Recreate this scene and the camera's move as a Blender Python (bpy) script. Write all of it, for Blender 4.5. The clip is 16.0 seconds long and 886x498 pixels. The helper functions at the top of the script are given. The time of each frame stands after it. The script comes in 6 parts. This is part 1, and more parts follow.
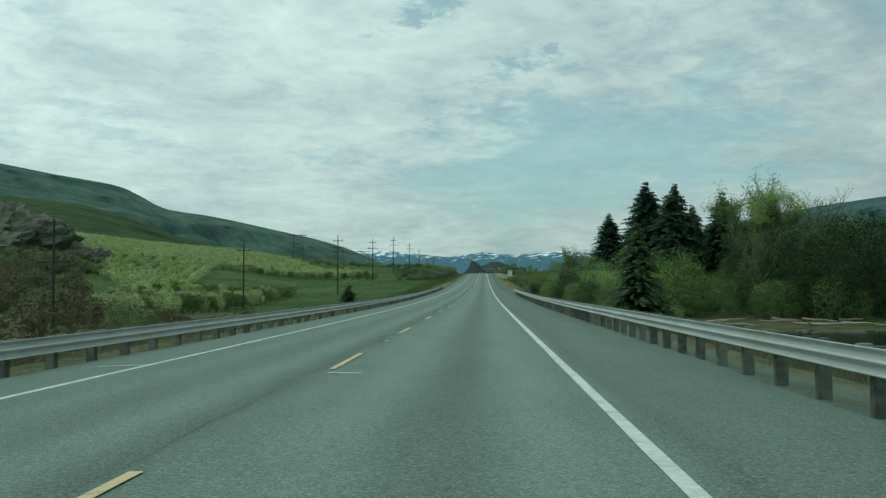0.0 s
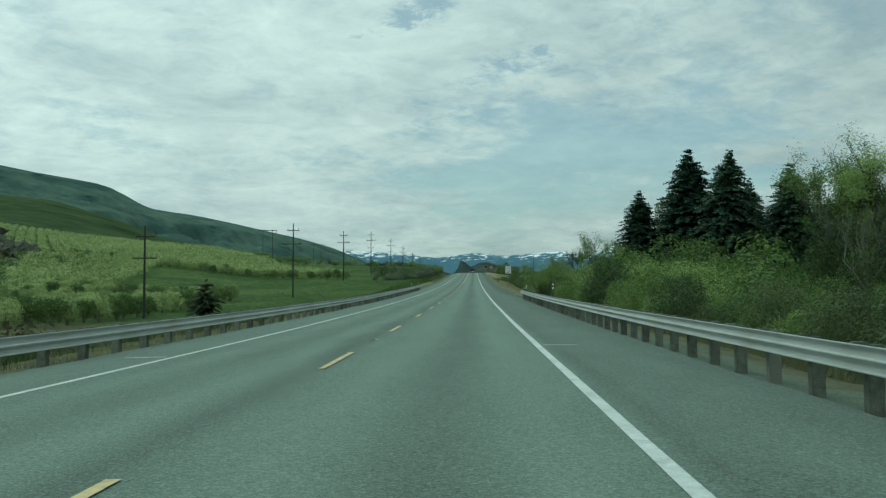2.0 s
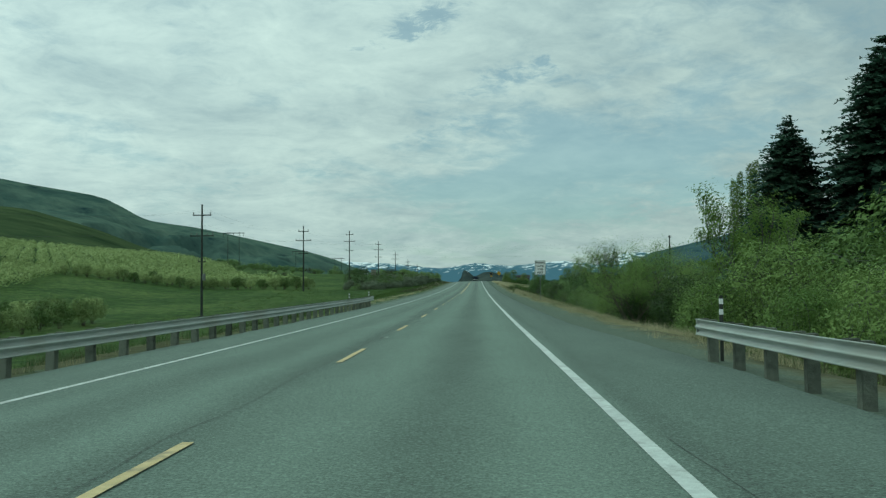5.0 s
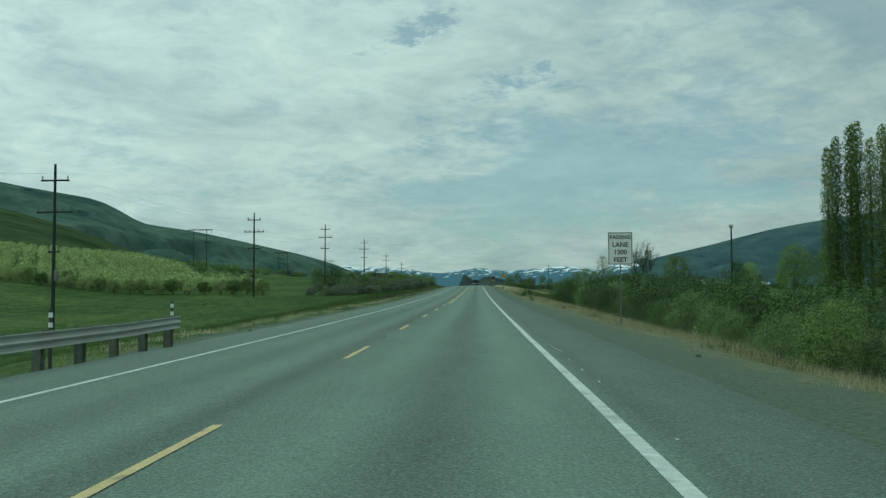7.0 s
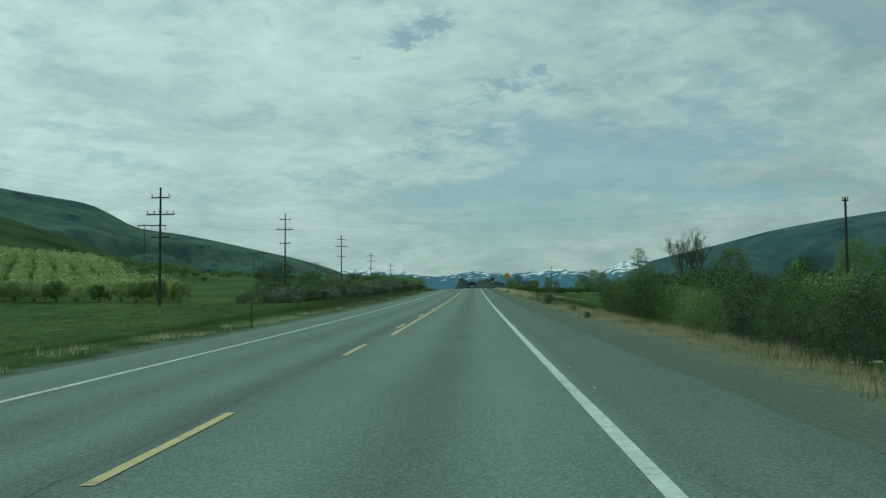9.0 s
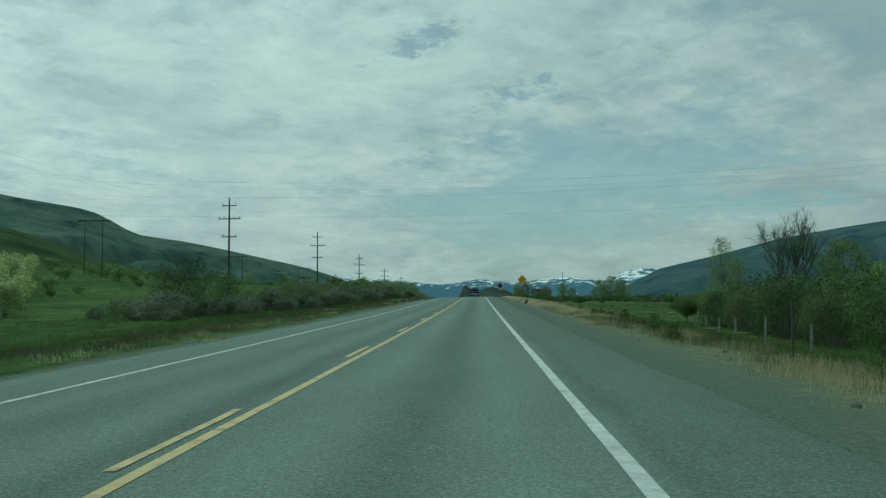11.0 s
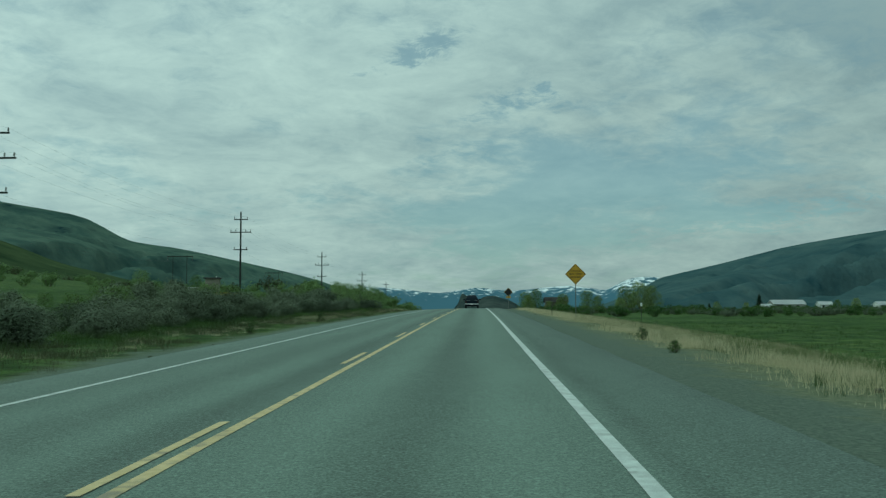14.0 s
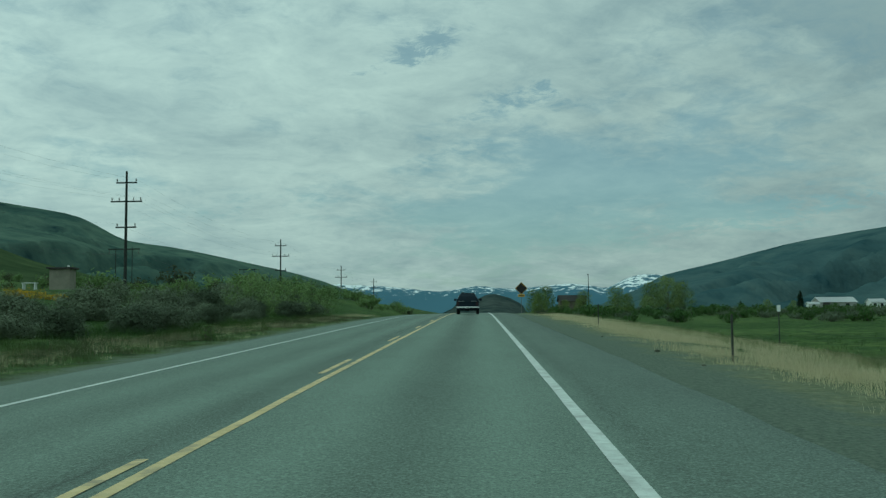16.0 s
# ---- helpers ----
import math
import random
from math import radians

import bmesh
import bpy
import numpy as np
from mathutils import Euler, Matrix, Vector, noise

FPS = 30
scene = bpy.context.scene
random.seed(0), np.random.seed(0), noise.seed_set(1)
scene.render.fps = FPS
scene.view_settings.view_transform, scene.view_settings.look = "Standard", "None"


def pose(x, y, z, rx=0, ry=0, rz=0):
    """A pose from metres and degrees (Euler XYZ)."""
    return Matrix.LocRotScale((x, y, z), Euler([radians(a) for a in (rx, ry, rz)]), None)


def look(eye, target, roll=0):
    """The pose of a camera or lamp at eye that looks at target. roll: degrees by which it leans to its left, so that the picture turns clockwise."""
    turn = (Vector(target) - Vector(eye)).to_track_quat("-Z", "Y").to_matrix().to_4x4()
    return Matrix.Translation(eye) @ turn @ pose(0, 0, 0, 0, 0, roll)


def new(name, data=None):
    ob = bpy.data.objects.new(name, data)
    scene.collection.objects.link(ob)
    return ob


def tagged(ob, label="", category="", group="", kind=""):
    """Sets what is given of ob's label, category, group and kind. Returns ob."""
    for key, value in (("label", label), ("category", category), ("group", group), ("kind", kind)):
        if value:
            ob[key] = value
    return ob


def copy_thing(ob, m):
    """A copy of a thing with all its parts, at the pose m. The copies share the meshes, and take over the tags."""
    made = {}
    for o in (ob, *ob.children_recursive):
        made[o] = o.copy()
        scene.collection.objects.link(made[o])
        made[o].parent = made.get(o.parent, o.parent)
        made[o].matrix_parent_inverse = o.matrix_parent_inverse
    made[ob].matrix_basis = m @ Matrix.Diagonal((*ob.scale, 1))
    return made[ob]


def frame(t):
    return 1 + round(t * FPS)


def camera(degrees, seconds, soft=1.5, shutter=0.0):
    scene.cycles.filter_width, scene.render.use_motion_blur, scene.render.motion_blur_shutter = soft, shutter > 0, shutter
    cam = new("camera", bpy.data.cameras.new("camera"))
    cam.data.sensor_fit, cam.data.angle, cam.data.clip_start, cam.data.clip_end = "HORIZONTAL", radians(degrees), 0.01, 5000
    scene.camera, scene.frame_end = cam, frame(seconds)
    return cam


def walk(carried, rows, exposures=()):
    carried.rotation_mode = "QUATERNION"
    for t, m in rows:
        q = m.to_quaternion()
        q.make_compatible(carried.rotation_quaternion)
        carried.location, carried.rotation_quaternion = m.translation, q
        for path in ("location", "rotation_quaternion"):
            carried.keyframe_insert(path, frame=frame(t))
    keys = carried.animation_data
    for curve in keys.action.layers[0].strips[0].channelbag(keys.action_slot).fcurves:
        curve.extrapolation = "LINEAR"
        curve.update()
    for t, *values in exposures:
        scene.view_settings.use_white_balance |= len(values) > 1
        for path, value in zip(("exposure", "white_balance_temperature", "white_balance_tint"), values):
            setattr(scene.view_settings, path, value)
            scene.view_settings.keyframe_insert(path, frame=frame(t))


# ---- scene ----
cam = camera(48.3, 16.0, soft=1.32)
ROWS = [
    (0.0, 2.356, 0.14, 1.241, 92.138, 0.039, 2.387),
    (0.5, 2.254, 12.58, 1.208, 92.138, 0.120, 2.270),
    (1.0, 2.212, 25.02, 1.176, 92.133, 0.297, 2.088),
    (1.5, 2.229, 37.41, 1.142, 92.067, 0.333, 1.921),
    (2.0, 2.289, 49.69, 1.110, 92.204, -0.077, 1.786),
    (2.5, 2.316, 61.87, 1.091, 92.242, -0.204, 1.832),
    (3.0, 2.328, 73.94, 1.095, 92.419, -0.178, 1.931),
    (3.5, 2.296, 85.85, 1.121, 92.442, 0.146, 1.951),
    (4.0, 2.288, 97.89, 1.168, 92.729, 0.341, 1.970),
    (6.5, 2.395, 157.74, 1.682, 92.943, 0.339, 2.042),
    (7.0, 2.359, 169.92, 1.836, 93.133, 0.171, 2.017),
    (7.5, 2.351, 181.98, 2.001, 93.084, 0.283, 1.997),
    (8.0, 2.354, 193.98, 2.176, 93.524, 0.345, 1.884),
    (8.5, 2.388, 206.04, 2.363, 93.335, 0.452, 1.888),
    (9.0, 2.466, 218.11, 2.561, 93.341, 0.448, 1.861),
    (11.5, 2.580, 278.90, 3.729, 93.862, 0.306, 2.158),
    (12.0, 2.551, 291.19, 4.003, 93.784, 0.388, 2.217),
    (12.5, 2.504, 303.66, 4.292, 93.874, 0.659, 2.228),
    (13.0, 2.463, 316.07, 4.589, 94.018, 0.506, 2.105),
    (13.5, 2.497, 328.54, 4.898, 94.168, 0.343, 2.054),
    (14.0, 2.518, 341.16, 5.221, 94.305, 0.130, 2.029),
    (14.5, 2.539, 353.92, 5.557, 94.194, 0.143, 2.007),
    (15.0, 2.566, 366.72, 5.901, 94.154, 0.083, 2.014),
    (15.5, 2.592, 379.67, 6.254, 94.194, 0.199, 2.024),
    (16.0, 2.601, 392.53, 6.609, 94.223, 0.401, 2.072),
]
EXPOSE = [(0.0, -0.17, 5660, -27), (4.0, -0.23, 5640, -28), (8.0, -0.38, 5580, -31), (16.0, -0.57, 5420, -35)]
walk(cam, [(r[0], pose(*r[1:])) for r in ROWS], EXPOSE)

# ---- sky and sun ----
SUN_AZ, SUN_EL = radians(-104), radians(50)  # from straight ahead, to the left
world = bpy.data.worlds.new("sky")
scene.world = world
world.use_nodes = True


def build_sky():
    nt = world.node_tree
    nt.nodes.clear()
    L = nt.links.new
    out = nt.nodes.new("ShaderNodeOutputWorld")
    sky = nt.nodes.new("ShaderNodeTexSky")
    sky.sky_type, sky.sun_disc = "NISHITA", False
    sky.sun_elevation, sky.sun_rotation = SUN_EL, SUN_AZ
    sky.dust_density, sky.air_density = 0.7, 1.0
    bg_sky = nt.nodes.new("ShaderNodeBackground")
    bg_sky.inputs[1].default_value = 0.105
    L(sky.outputs[0], bg_sky.inputs[0])
    co = nt.nodes.new("ShaderNodeTexCoord")
    sep = nt.nodes.new("ShaderNodeSeparateXYZ")
    L(co.outputs["Generated"], sep.inputs[0])

    def math_(op, a, b=None, c=None):
        n = nt.nodes.new("ShaderNodeMath")
        n.operation = op
        for i, v in enumerate((a, b, c)):
            if v is None:
                continue
            if isinstance(v, (int, float)):
                n.inputs[i].default_value = v
            else:
                L(v, n.inputs[i])
        return n.outputs[0]

    up = math_("MAXIMUM", sep.outputs[2], 0.0)
    den = math_("ADD", up, 0.19)
    px = math_("DIVIDE", sep.outputs[0], den)
    py = math_("DIVIDE", sep.outputs[1], den)
    com = nt.nodes.new("ShaderNodeCombineXYZ")
    L(px, com.inputs[0])
    L(py, com.inputs[1])

    def cloud_noise(scale, detail, rough, distort, off):
        mp = nt.nodes.new("ShaderNodeMapping")
        mp.inputs["Location"].default_value = off
        mp.inputs["Rotation"].default_value = (0, 0, radians(-32))
        mp.inputs["Scale"].default_value = (1.0, 1.0, 1.0)
        L(com.outputs[0], mp.inputs[0])
        n = nt.nodes.new("ShaderNodeTexNoise")
        n.inputs["Scale"].default_value = scale
        n.inputs["Detail"].default_value = detail
        n.inputs["Roughness"].default_value = rough
        n.inputs["Distortion"].default_value = distort
        L(mp.outputs[0], n.inputs["Vector"])
        return n.outputs[0]

    big = cloud_noise(0.8, 3.0, 0.5, 0.0, (3.1, 1.7, 0))
    mid = cloud_noise(2.6, 10.0, 0.58, 0.35, (0.4, 2.2, 0))
    shade = cloud_noise(2.4, 10.0, 0.62, 0.4, (7.0, 4.0, 2.0))
    fine = cloud_noise(10.5, 9.0, 0.66, 0.5, (2.0, 9.0, 1.0))
    ragged = math_("MULTIPLY", math_("SUBTRACT", cloud_noise(7.0, 8.0, 0.65, 0.6, (5.0, 1.0, 4.0)), 0.5), 0.09)

    def thin(cx, cz, wx, wz, tilt, torn):
        """A thinner patch of cloud at a bearing and height ahead, leaning with tilt, its rim torn."""
        dx = math_("ADD", math_("SUBTRACT", sep.outputs[0], cx), math_("MULTIPLY", ragged, torn))
        dz = math_("SUBTRACT", math_("SUBTRACT", sep.outputs[2], cz), math_("MULTIPLY", dx, tilt))
        dz = math_("ADD", dz, math_("MULTIPLY", ragged, torn * 0.45))
        u, v = math_("DIVIDE", dx, wx), math_("DIVIDE", dz, wz)
        r2 = math_("ADD", math_("MULTIPLY", u, u), math_("MULTIPLY", v, v))
        return math_("POWER", 2.718, math_("MULTIPLY", r2, -1.0))

    # the thinner stretch ahead, through which the blue shows, and the small rents above it
    gap = math_("MULTIPLY", thin(0.085, 0.130, 0.17, 0.058, 0.16, 1.0), 0.33)
    shreds = nt.nodes.new("ShaderNodeMapRange")
    shreds.inputs["From Min"].default_value, shreds.inputs["From Max"].default_value = 0.36, 0.62
    L(cloud_noise(15.0, 8.0, 0.68, 0.8, (1.0, 6.0, 3.0)), shreds.inputs[0])
    for cx, cz, wx, wz, tilt, depth in ((-0.046, 0.274, 0.034, 0.015, 0.35, 0.42), (-0.092, 0.252, 0.040, 0.010, 0.15, 0.26), (0.050, 0.222, 0.050, 0.012, -0.1, 0.26), (0.0, 0.205, 0.05, 0.010, 0.2, 0.18), (-0.02, 0.17, 0.08, 0.012, 0.15, 0.16), (0.30, 0.105, 0.16, 0.016, 0.12, 0.26), (-0.20, 0.12, 0.08, 0.012, 0.1, 0.14)):
        gap = math_("ADD", gap, math_("MULTIPLY", math_("MULTIPLY", thin(cx, cz, wx, wz, tilt, 1.6), shreds.outputs[0]), depth))
    dens = math_("ADD", math_("ADD", math_("MULTIPLY", big, 0.40), math_("MULTIPLY", mid, 0.62)), math_("MULTIPLY", fine, 0.30))
    dens = math_("SUBTRACT", dens, math_("ADD", gap, 0.035))
    cov = nt.nodes.new("ShaderNodeMapRange")
    cov.interpolation_type = "SMOOTHSTEP"
    cov.inputs["From Min"].default_value, cov.inputs["From Max"].default_value = 0.38, 0.62
    cov.inputs["To Min"].default_value, cov.inputs["To Max"].default_value = 0.46, 0.985
    L(dens, cov.inputs[0])
    ramp = nt.nodes.new("ShaderNodeValToRGB")
    ramp.color_ramp.elements[0].position, ramp.color_ramp.elements[0].color = 0.32, (0.615, 0.625, 0.69, 1)
    ramp.color_ramp.elements[1].position, ramp.color_ramp.elements[1].color = 0.64, (1.04, 0.985, 0.99, 1)
    tone = math_("ADD", math_("MULTIPLY", shade, 0.72), math_("MULTIPLY", fine, 0.28))
    # heavier grey cloud up to the right
    tone = math_("SUBTRACT", tone, math_("MULTIPLY", thin(0.42, 0.32, 0.24, 0.10, 0.1, 1.0), 0.30))
    L(tone, ramp.inputs[0])
    # brighter towards the sun
    sunv = Vector((math.sin(SUN_AZ) * math.cos(SUN_EL), math.cos(SUN_AZ) * math.cos(SUN_EL), math.sin(SUN_EL)))
    dot = nt.nodes.new("ShaderNodeVectorMath")
    dot.operation = "DOT_PRODUCT"
    dot.inputs[1].default_value = sunv
    L(co.outputs["Generated"], dot.inputs[0])
    glow = math_("ADD", math_("MULTIPLY", math_("MAXIMUM", math_("ADD", dot.outputs["Value"], 0.25), 0.0), 0.46), math_("ADD", math_("MULTIPLY", math_("MINIMUM", up, 0.3), 0.42), 0.645))
    bg_cloud = nt.nodes.new("ShaderNodeBackground")
    L(ramp.outputs[0], bg_cloud.inputs[0])
    L(glow, bg_cloud.inputs[1])
    mix = nt.nodes.new("ShaderNodeMixShader")
    L(cov.outputs[0], mix.inputs[0])
    L(bg_sky.outputs[0], mix.inputs[1])
    L(bg_cloud.outputs[0], mix.inputs[2])
    L(mix.outputs[0], out.inputs[0])


build_sky()
sun_data = bpy.data.lights.new("sun", "SUN")
sun_data.energy, sun_data.angle, sun_data.color = 0.76, radians(12), (1.0, 0.95, 0.87)
sun = new("sun", sun_data)
sun.matrix_world = look((-200, 200, 300), (-200 - 200 * math.sin(SUN_AZ), 200 - 200 * math.cos(SUN_AZ), 300 - 200 * math.tan(SUN_EL)))

# ---- materials ----
def material(name, low, high, scale=4.0, detail=6.0, rough=0.85, metal=0.0, bump=0.2, bump_scale=None, stain=None, spread=(0.35, 0.65), per_object=0.0, spec=0.3):
    """A surface whose colour runs from low to high by noise at two scales, with fine relief."""
    m = bpy.data.materials.new(name)
    m.use_nodes = True
    nt = m.node_tree
    L = nt.links.new
    b = nt.nodes["Principled BSDF"]
    b.inputs["Roughness"].default_value, b.inputs["Metallic"].default_value = rough, metal
    b.inputs["Specular IOR Level"].default_value = spec
    geo = nt.nodes.new("ShaderNodeNewGeometry")
    pos = geo.outputs["Position"]

    def tex(s, d):
        n = nt.nodes.new("ShaderNodeTexNoise")
        n.inputs["Scale"].default_value, n.inputs["Detail"].default_value = s, d
        n.inputs["Roughness"].default_value = 0.6
        L(pos, n.inputs["Vector"])
        return n.outputs[0]

    fine, coarse = tex(scale, detail), tex(scale * 0.13, 3.0)
    mixv = nt.nodes.new("ShaderNodeMath")
    mixv.operation = "MULTIPLY_ADD"
    L(fine, mixv.inputs[0])
    mixv.inputs[1].default_value = 0.6
    half = nt.nodes.new("ShaderNodeMath")
    half.operation = "MULTIPLY"
    half.inputs[1].default_value = 0.4
    L(coarse, half.inputs[0])
    L(half.outputs[0], mixv.inputs[2])
    value = mixv.outputs[0]
    if per_object:
        info = nt.nodes.new("ShaderNodeObjectInfo")
        sh = nt.nodes.new("ShaderNodeMath")
        sh.operation = "MULTIPLY_ADD"
        L(info.outputs["Random"], sh.inputs[0])
        sh.inputs[1].default_value = per_object
        ad = nt.nodes.new("ShaderNodeMath")
        ad.operation = "SUBTRACT"
        ad.inputs[1].default_value = per_object / 2
        L(value, ad.inputs[0])
        L(ad.outputs[0], sh.inputs[2])
        value = sh.outputs[0]
    ramp = nt.nodes.new("ShaderNodeValToRGB")
    e = ramp.color_ramp.elements
    e[0].position, e[0].color = spread[0], (*low, 1)
    e[1].position, e[1].color = spread[1], (*high, 1)
    L(value, ramp.inputs[0])
    colour = ramp.outputs[0]
    if stain:
        n = tex(stain[1], 5.0)
        r2 = nt.nodes.new("ShaderNodeValToRGB")
        r2.color_ramp.elements[0].position, r2.color_ramp.elements[1].position = 0.52, 0.68
        L(n, r2.inputs[0])
        mx = nt.nodes.new("ShaderNodeMix")
        mx.data_type = "RGBA"
        mx.inputs[7].default_value = (*stain[0], 1)
        L(r2.outputs[0], mx.inputs[0])
        L(colour, mx.inputs[6])
        colour = mx.outputs[2]
    L(colour, b.inputs["Base Color"])
    if bump:
        bp = nt.nodes.new("ShaderNodeBump")
        bp.inputs["Strength"].default_value = bump
        bp.inputs["Distance"].default_value = 0.05
        L(tex(bump_scale or scale * 4, 4.0), bp.inputs["Height"])
        L(bp.outputs[0], b.inputs["Normal"])
    return m


def leafy(name, low, high, rough=0.7, glow=0.25, vary=0.14):
    """Leaves: colour by leaf and by plant, a little light passing through."""
    m = material(name, low, high, scale=0.7, rough=rough, bump=0, per_object=0.5, spec=0.15)
    nt = m.node_tree
    b = nt.nodes["Principled BSDF"]
    ramp = next(n for n in nt.nodes if n.type == "VALTORGB")
    geo = next(n for n in nt.nodes if n.type == "NEW_GEOMETRY")
    src = ramp.inputs[0].links[0].from_socket
    ad = nt.nodes.new("ShaderNodeMath")
    ad.operation = "MULTIPLY_ADD"
    nt.links.new(geo.outputs["Random Per Island"], ad.inputs[0])
    ad.inputs[1].default_value = vary
    sub = nt.nodes.new("ShaderNodeMath")
    sub.operation = "SUBTRACT"
    sub.inputs[1].default_value = vary / 2
    nt.links.new(src, sub.inputs[0])
    nt.links.new(sub.outputs[0], ad.inputs[2])
    nt.links.new(ad.outputs[0], ramp.inputs[0])
    tr = nt.nodes.new("ShaderNodeBsdfTranslucent")
    nt.links.new(ramp.outputs[0], tr.inputs[0])
    mix = nt.nodes.new("ShaderNodeMixShader")
    mix.inputs[0].default_value = glow
    out = next(n for n in nt.nodes if n.type == "OUTPUT_MATERIAL")
    nt.links.new(b.outputs[0], mix.inputs[1])
    nt.links.new(tr.outputs[0], mix.inputs[2])
    nt.links.new(mix.outputs[0], out.inputs[0])
    return m


M_PAINT_W = material("white_road_paint", (0.40, 0.43, 0.41), (0.62, 0.67, 0.63), scale=9, rough=0.6, bump=0.3, stain=((0.32, 0.34, 0.32), 3.0))
M_PAINT_Y = material("yellow_road_paint", (0.44, 0.35, 0.16), (0.60, 0.49, 0.26), scale=9, rough=0.6, bump=0.3, stain=((0.24, 0.21, 0.14), 3.5))
M_RAIL = material("galvanised_steel", (0.37, 0.40, 0.375), (0.47, 0.50, 0.475), scale=2, rough=0.5, metal=0.4, bump=0.03, stain=((0.36, 0.37, 0.33), 0.5))
M_POST_WOOD = material("weathered_post_timber", (0.068, 0.077, 0.061), (0.158, 0.172, 0.138), scale=7, rough=0.9, bump=0.5, per_object=0.3)
M_POLE = material("tarred_pole_timber", (0.019, 0.023, 0.021), (0.044, 0.051, 0.046), scale=5, rough=0.9, bump=0.5)
M_WIRE = material("wire", (0.03, 0.03, 0.03), (0.06, 0.06, 0.06), bump=0, rough=0.6)
M_INSUL = material("insulator", (0.05, 0.05, 0.05), (0.12, 0.11, 0.10), bump=0, rough=0.3)
M_STEEL = material("sign_back_steel", (0.12, 0.13, 0.12), (0.20, 0.21, 0.20), rough=0.5, metal=0.4, bump=0.05)
M_SIGN_W = material("white_sign_sheet", (0.66, 0.67, 0.66), (0.74, 0.75, 0.74), rough=0.5, bump=0)
M_SIGN_Y = material("yellow_sign_sheet", (0.44, 0.26, 0.025), (0.51, 0.31, 0.03), rough=0.5, bump=0)
M_BLACK = material("black_sign_ink", (0.012, 0.012, 0.012), (0.02, 0.02, 0.02), rough=0.6, bump=0)
M_FADED = material("faded_sign_ink", (0.050, 0.038, 0.012), (0.12, 0.085, 0.018), scale=14, rough=0.6, bump=0)
M_BARK = material("bark", (0.055, 0.050, 0.038), (0.135, 0.120, 0.092), scale=5, rough=0.95, bump=0.6)
M_BARK_GREY = material("grey_bark", (0.070, 0.074, 0.060), (0.145, 0.148, 0.125), scale=5, rough=0.95, bump=0.6)
M_PINE = leafy("pine_needles", (0.045, 0.085, 0.040), (0.12, 0.17, 0.075), glow=0.35)
M_FIR = leafy("fir_needles", (0.035, 0.070, 0.046), (0.085, 0.140, 0.085), glow=0.3)
M_LEAF_SPRING = leafy("spring_leaves", (0.13, 0.205, 0.045), (0.27, 0.36, 0.115), glow=0.5)
M_LEAF_BANK = leafy("bank_willow_leaves", (0.095, 0.158, 0.038), (0.228, 0.312, 0.098), glow=0.32, vary=0.09)
M_LEAF_DARK = leafy("deep_green_leaves", (0.030, 0.056, 0.018), (0.080, 0.116, 0.040), glow=0.2, vary=0.1)
M_LEAF_DUSK = leafy("dusky_willow_leaves", (0.052, 0.082, 0.030), (0.128, 0.165, 0.066), glow=0.25, vary=0.09)
M_LEAF_WILLOW = leafy("willow_leaves", (0.050, 0.095, 0.024), (0.125, 0.185, 0.055), glow=0.25, vary=0.10)
M_LEAF_TWIG = leafy("thicket_leaves", (0.085, 0.140, 0.045), (0.19, 0.265, 0.098), glow=0.25, vary=0.08)
M_LEAF_POPLAR = leafy("poplar_leaves", (0.115, 0.165, 0.042), (0.235, 0.295, 0.10), glow=0.46)
M_ORCHARD = leafy("orchard_blossom_leaves", (0.085, 0.135, 0.038), (0.37, 0.44, 0.185), glow=0.3, vary=0.08)
M_JUNIPER = leafy("juniper_leaves", (0.024, 0.046, 0.022), (0.062, 0.095, 0.045), glow=0.2)
M_SAGE = leafy("sage_leaves", (0.074, 0.096, 0.058), (0.152, 0.183, 0.118), glow=0.25, vary=0.05)
M_DRY = leafy("dry_grass_blades", (0.30, 0.282, 0.165), (0.57, 0.52, 0.335), glow=0.42)
M_GREEN = leafy("green_grass_blades", (0.032, 0.066, 0.015), (0.088, 0.132, 0.036), glow=0.3)
M_BROWN = leafy("brown_weed_blades", (0.050, 0.060, 0.030), (0.120, 0.126, 0.066), glow=0.25)
M_BRUSH = leafy("brown_brush_twigs", (0.058, 0.061, 0.031), (0.112, 0.108, 0.055), glow=0.15, vary=0.06)
M_ROCK = material("dark_basalt", (0.040, 0.046, 0.033), (0.140, 0.145, 0.108), scale=0.25, detail=10, rough=0.95, bump=0.9, bump_scale=0.8, stain=((0.060, 0.090, 0.036), 0.08))
M_ROCK.node_tree.nodes["Bump"].inputs["Distance"].default_value = 1.0


# ---- shaping helpers ----
def part(name, bm, mat, parent, label=""):
    me = bpy.data.meshes.new(name)
    bm.to_mesh(me)
    bm.free()
    me.materials.append(mat)
    ob = new(name, me)
    ob.parent = parent
    return tagged(ob, label)


def soup(name, verts, faces, mat, parent=None, smooth=False):
    """One mesh object from arrays of vertices and faces."""
    me = bpy.data.meshes.new(name)
    me.from_pydata([tuple(v) for v in verts], [], [tuple(f) for f in faces])
    if smooth:
        me.polygons.foreach_set("use_smooth", [True] * len(me.polygons))
    me.materials.append(mat)
    me.update()
    ob = new(name, me)
    if parent:
        ob.parent = parent
    return ob


def thing(name, x, y, z, label, category, group="", rz=0.0):
    ob = new(name)
    ob.matrix_world = pose(x, y, z, 0, 0, rz)
    return tagged(ob, label, category, group)


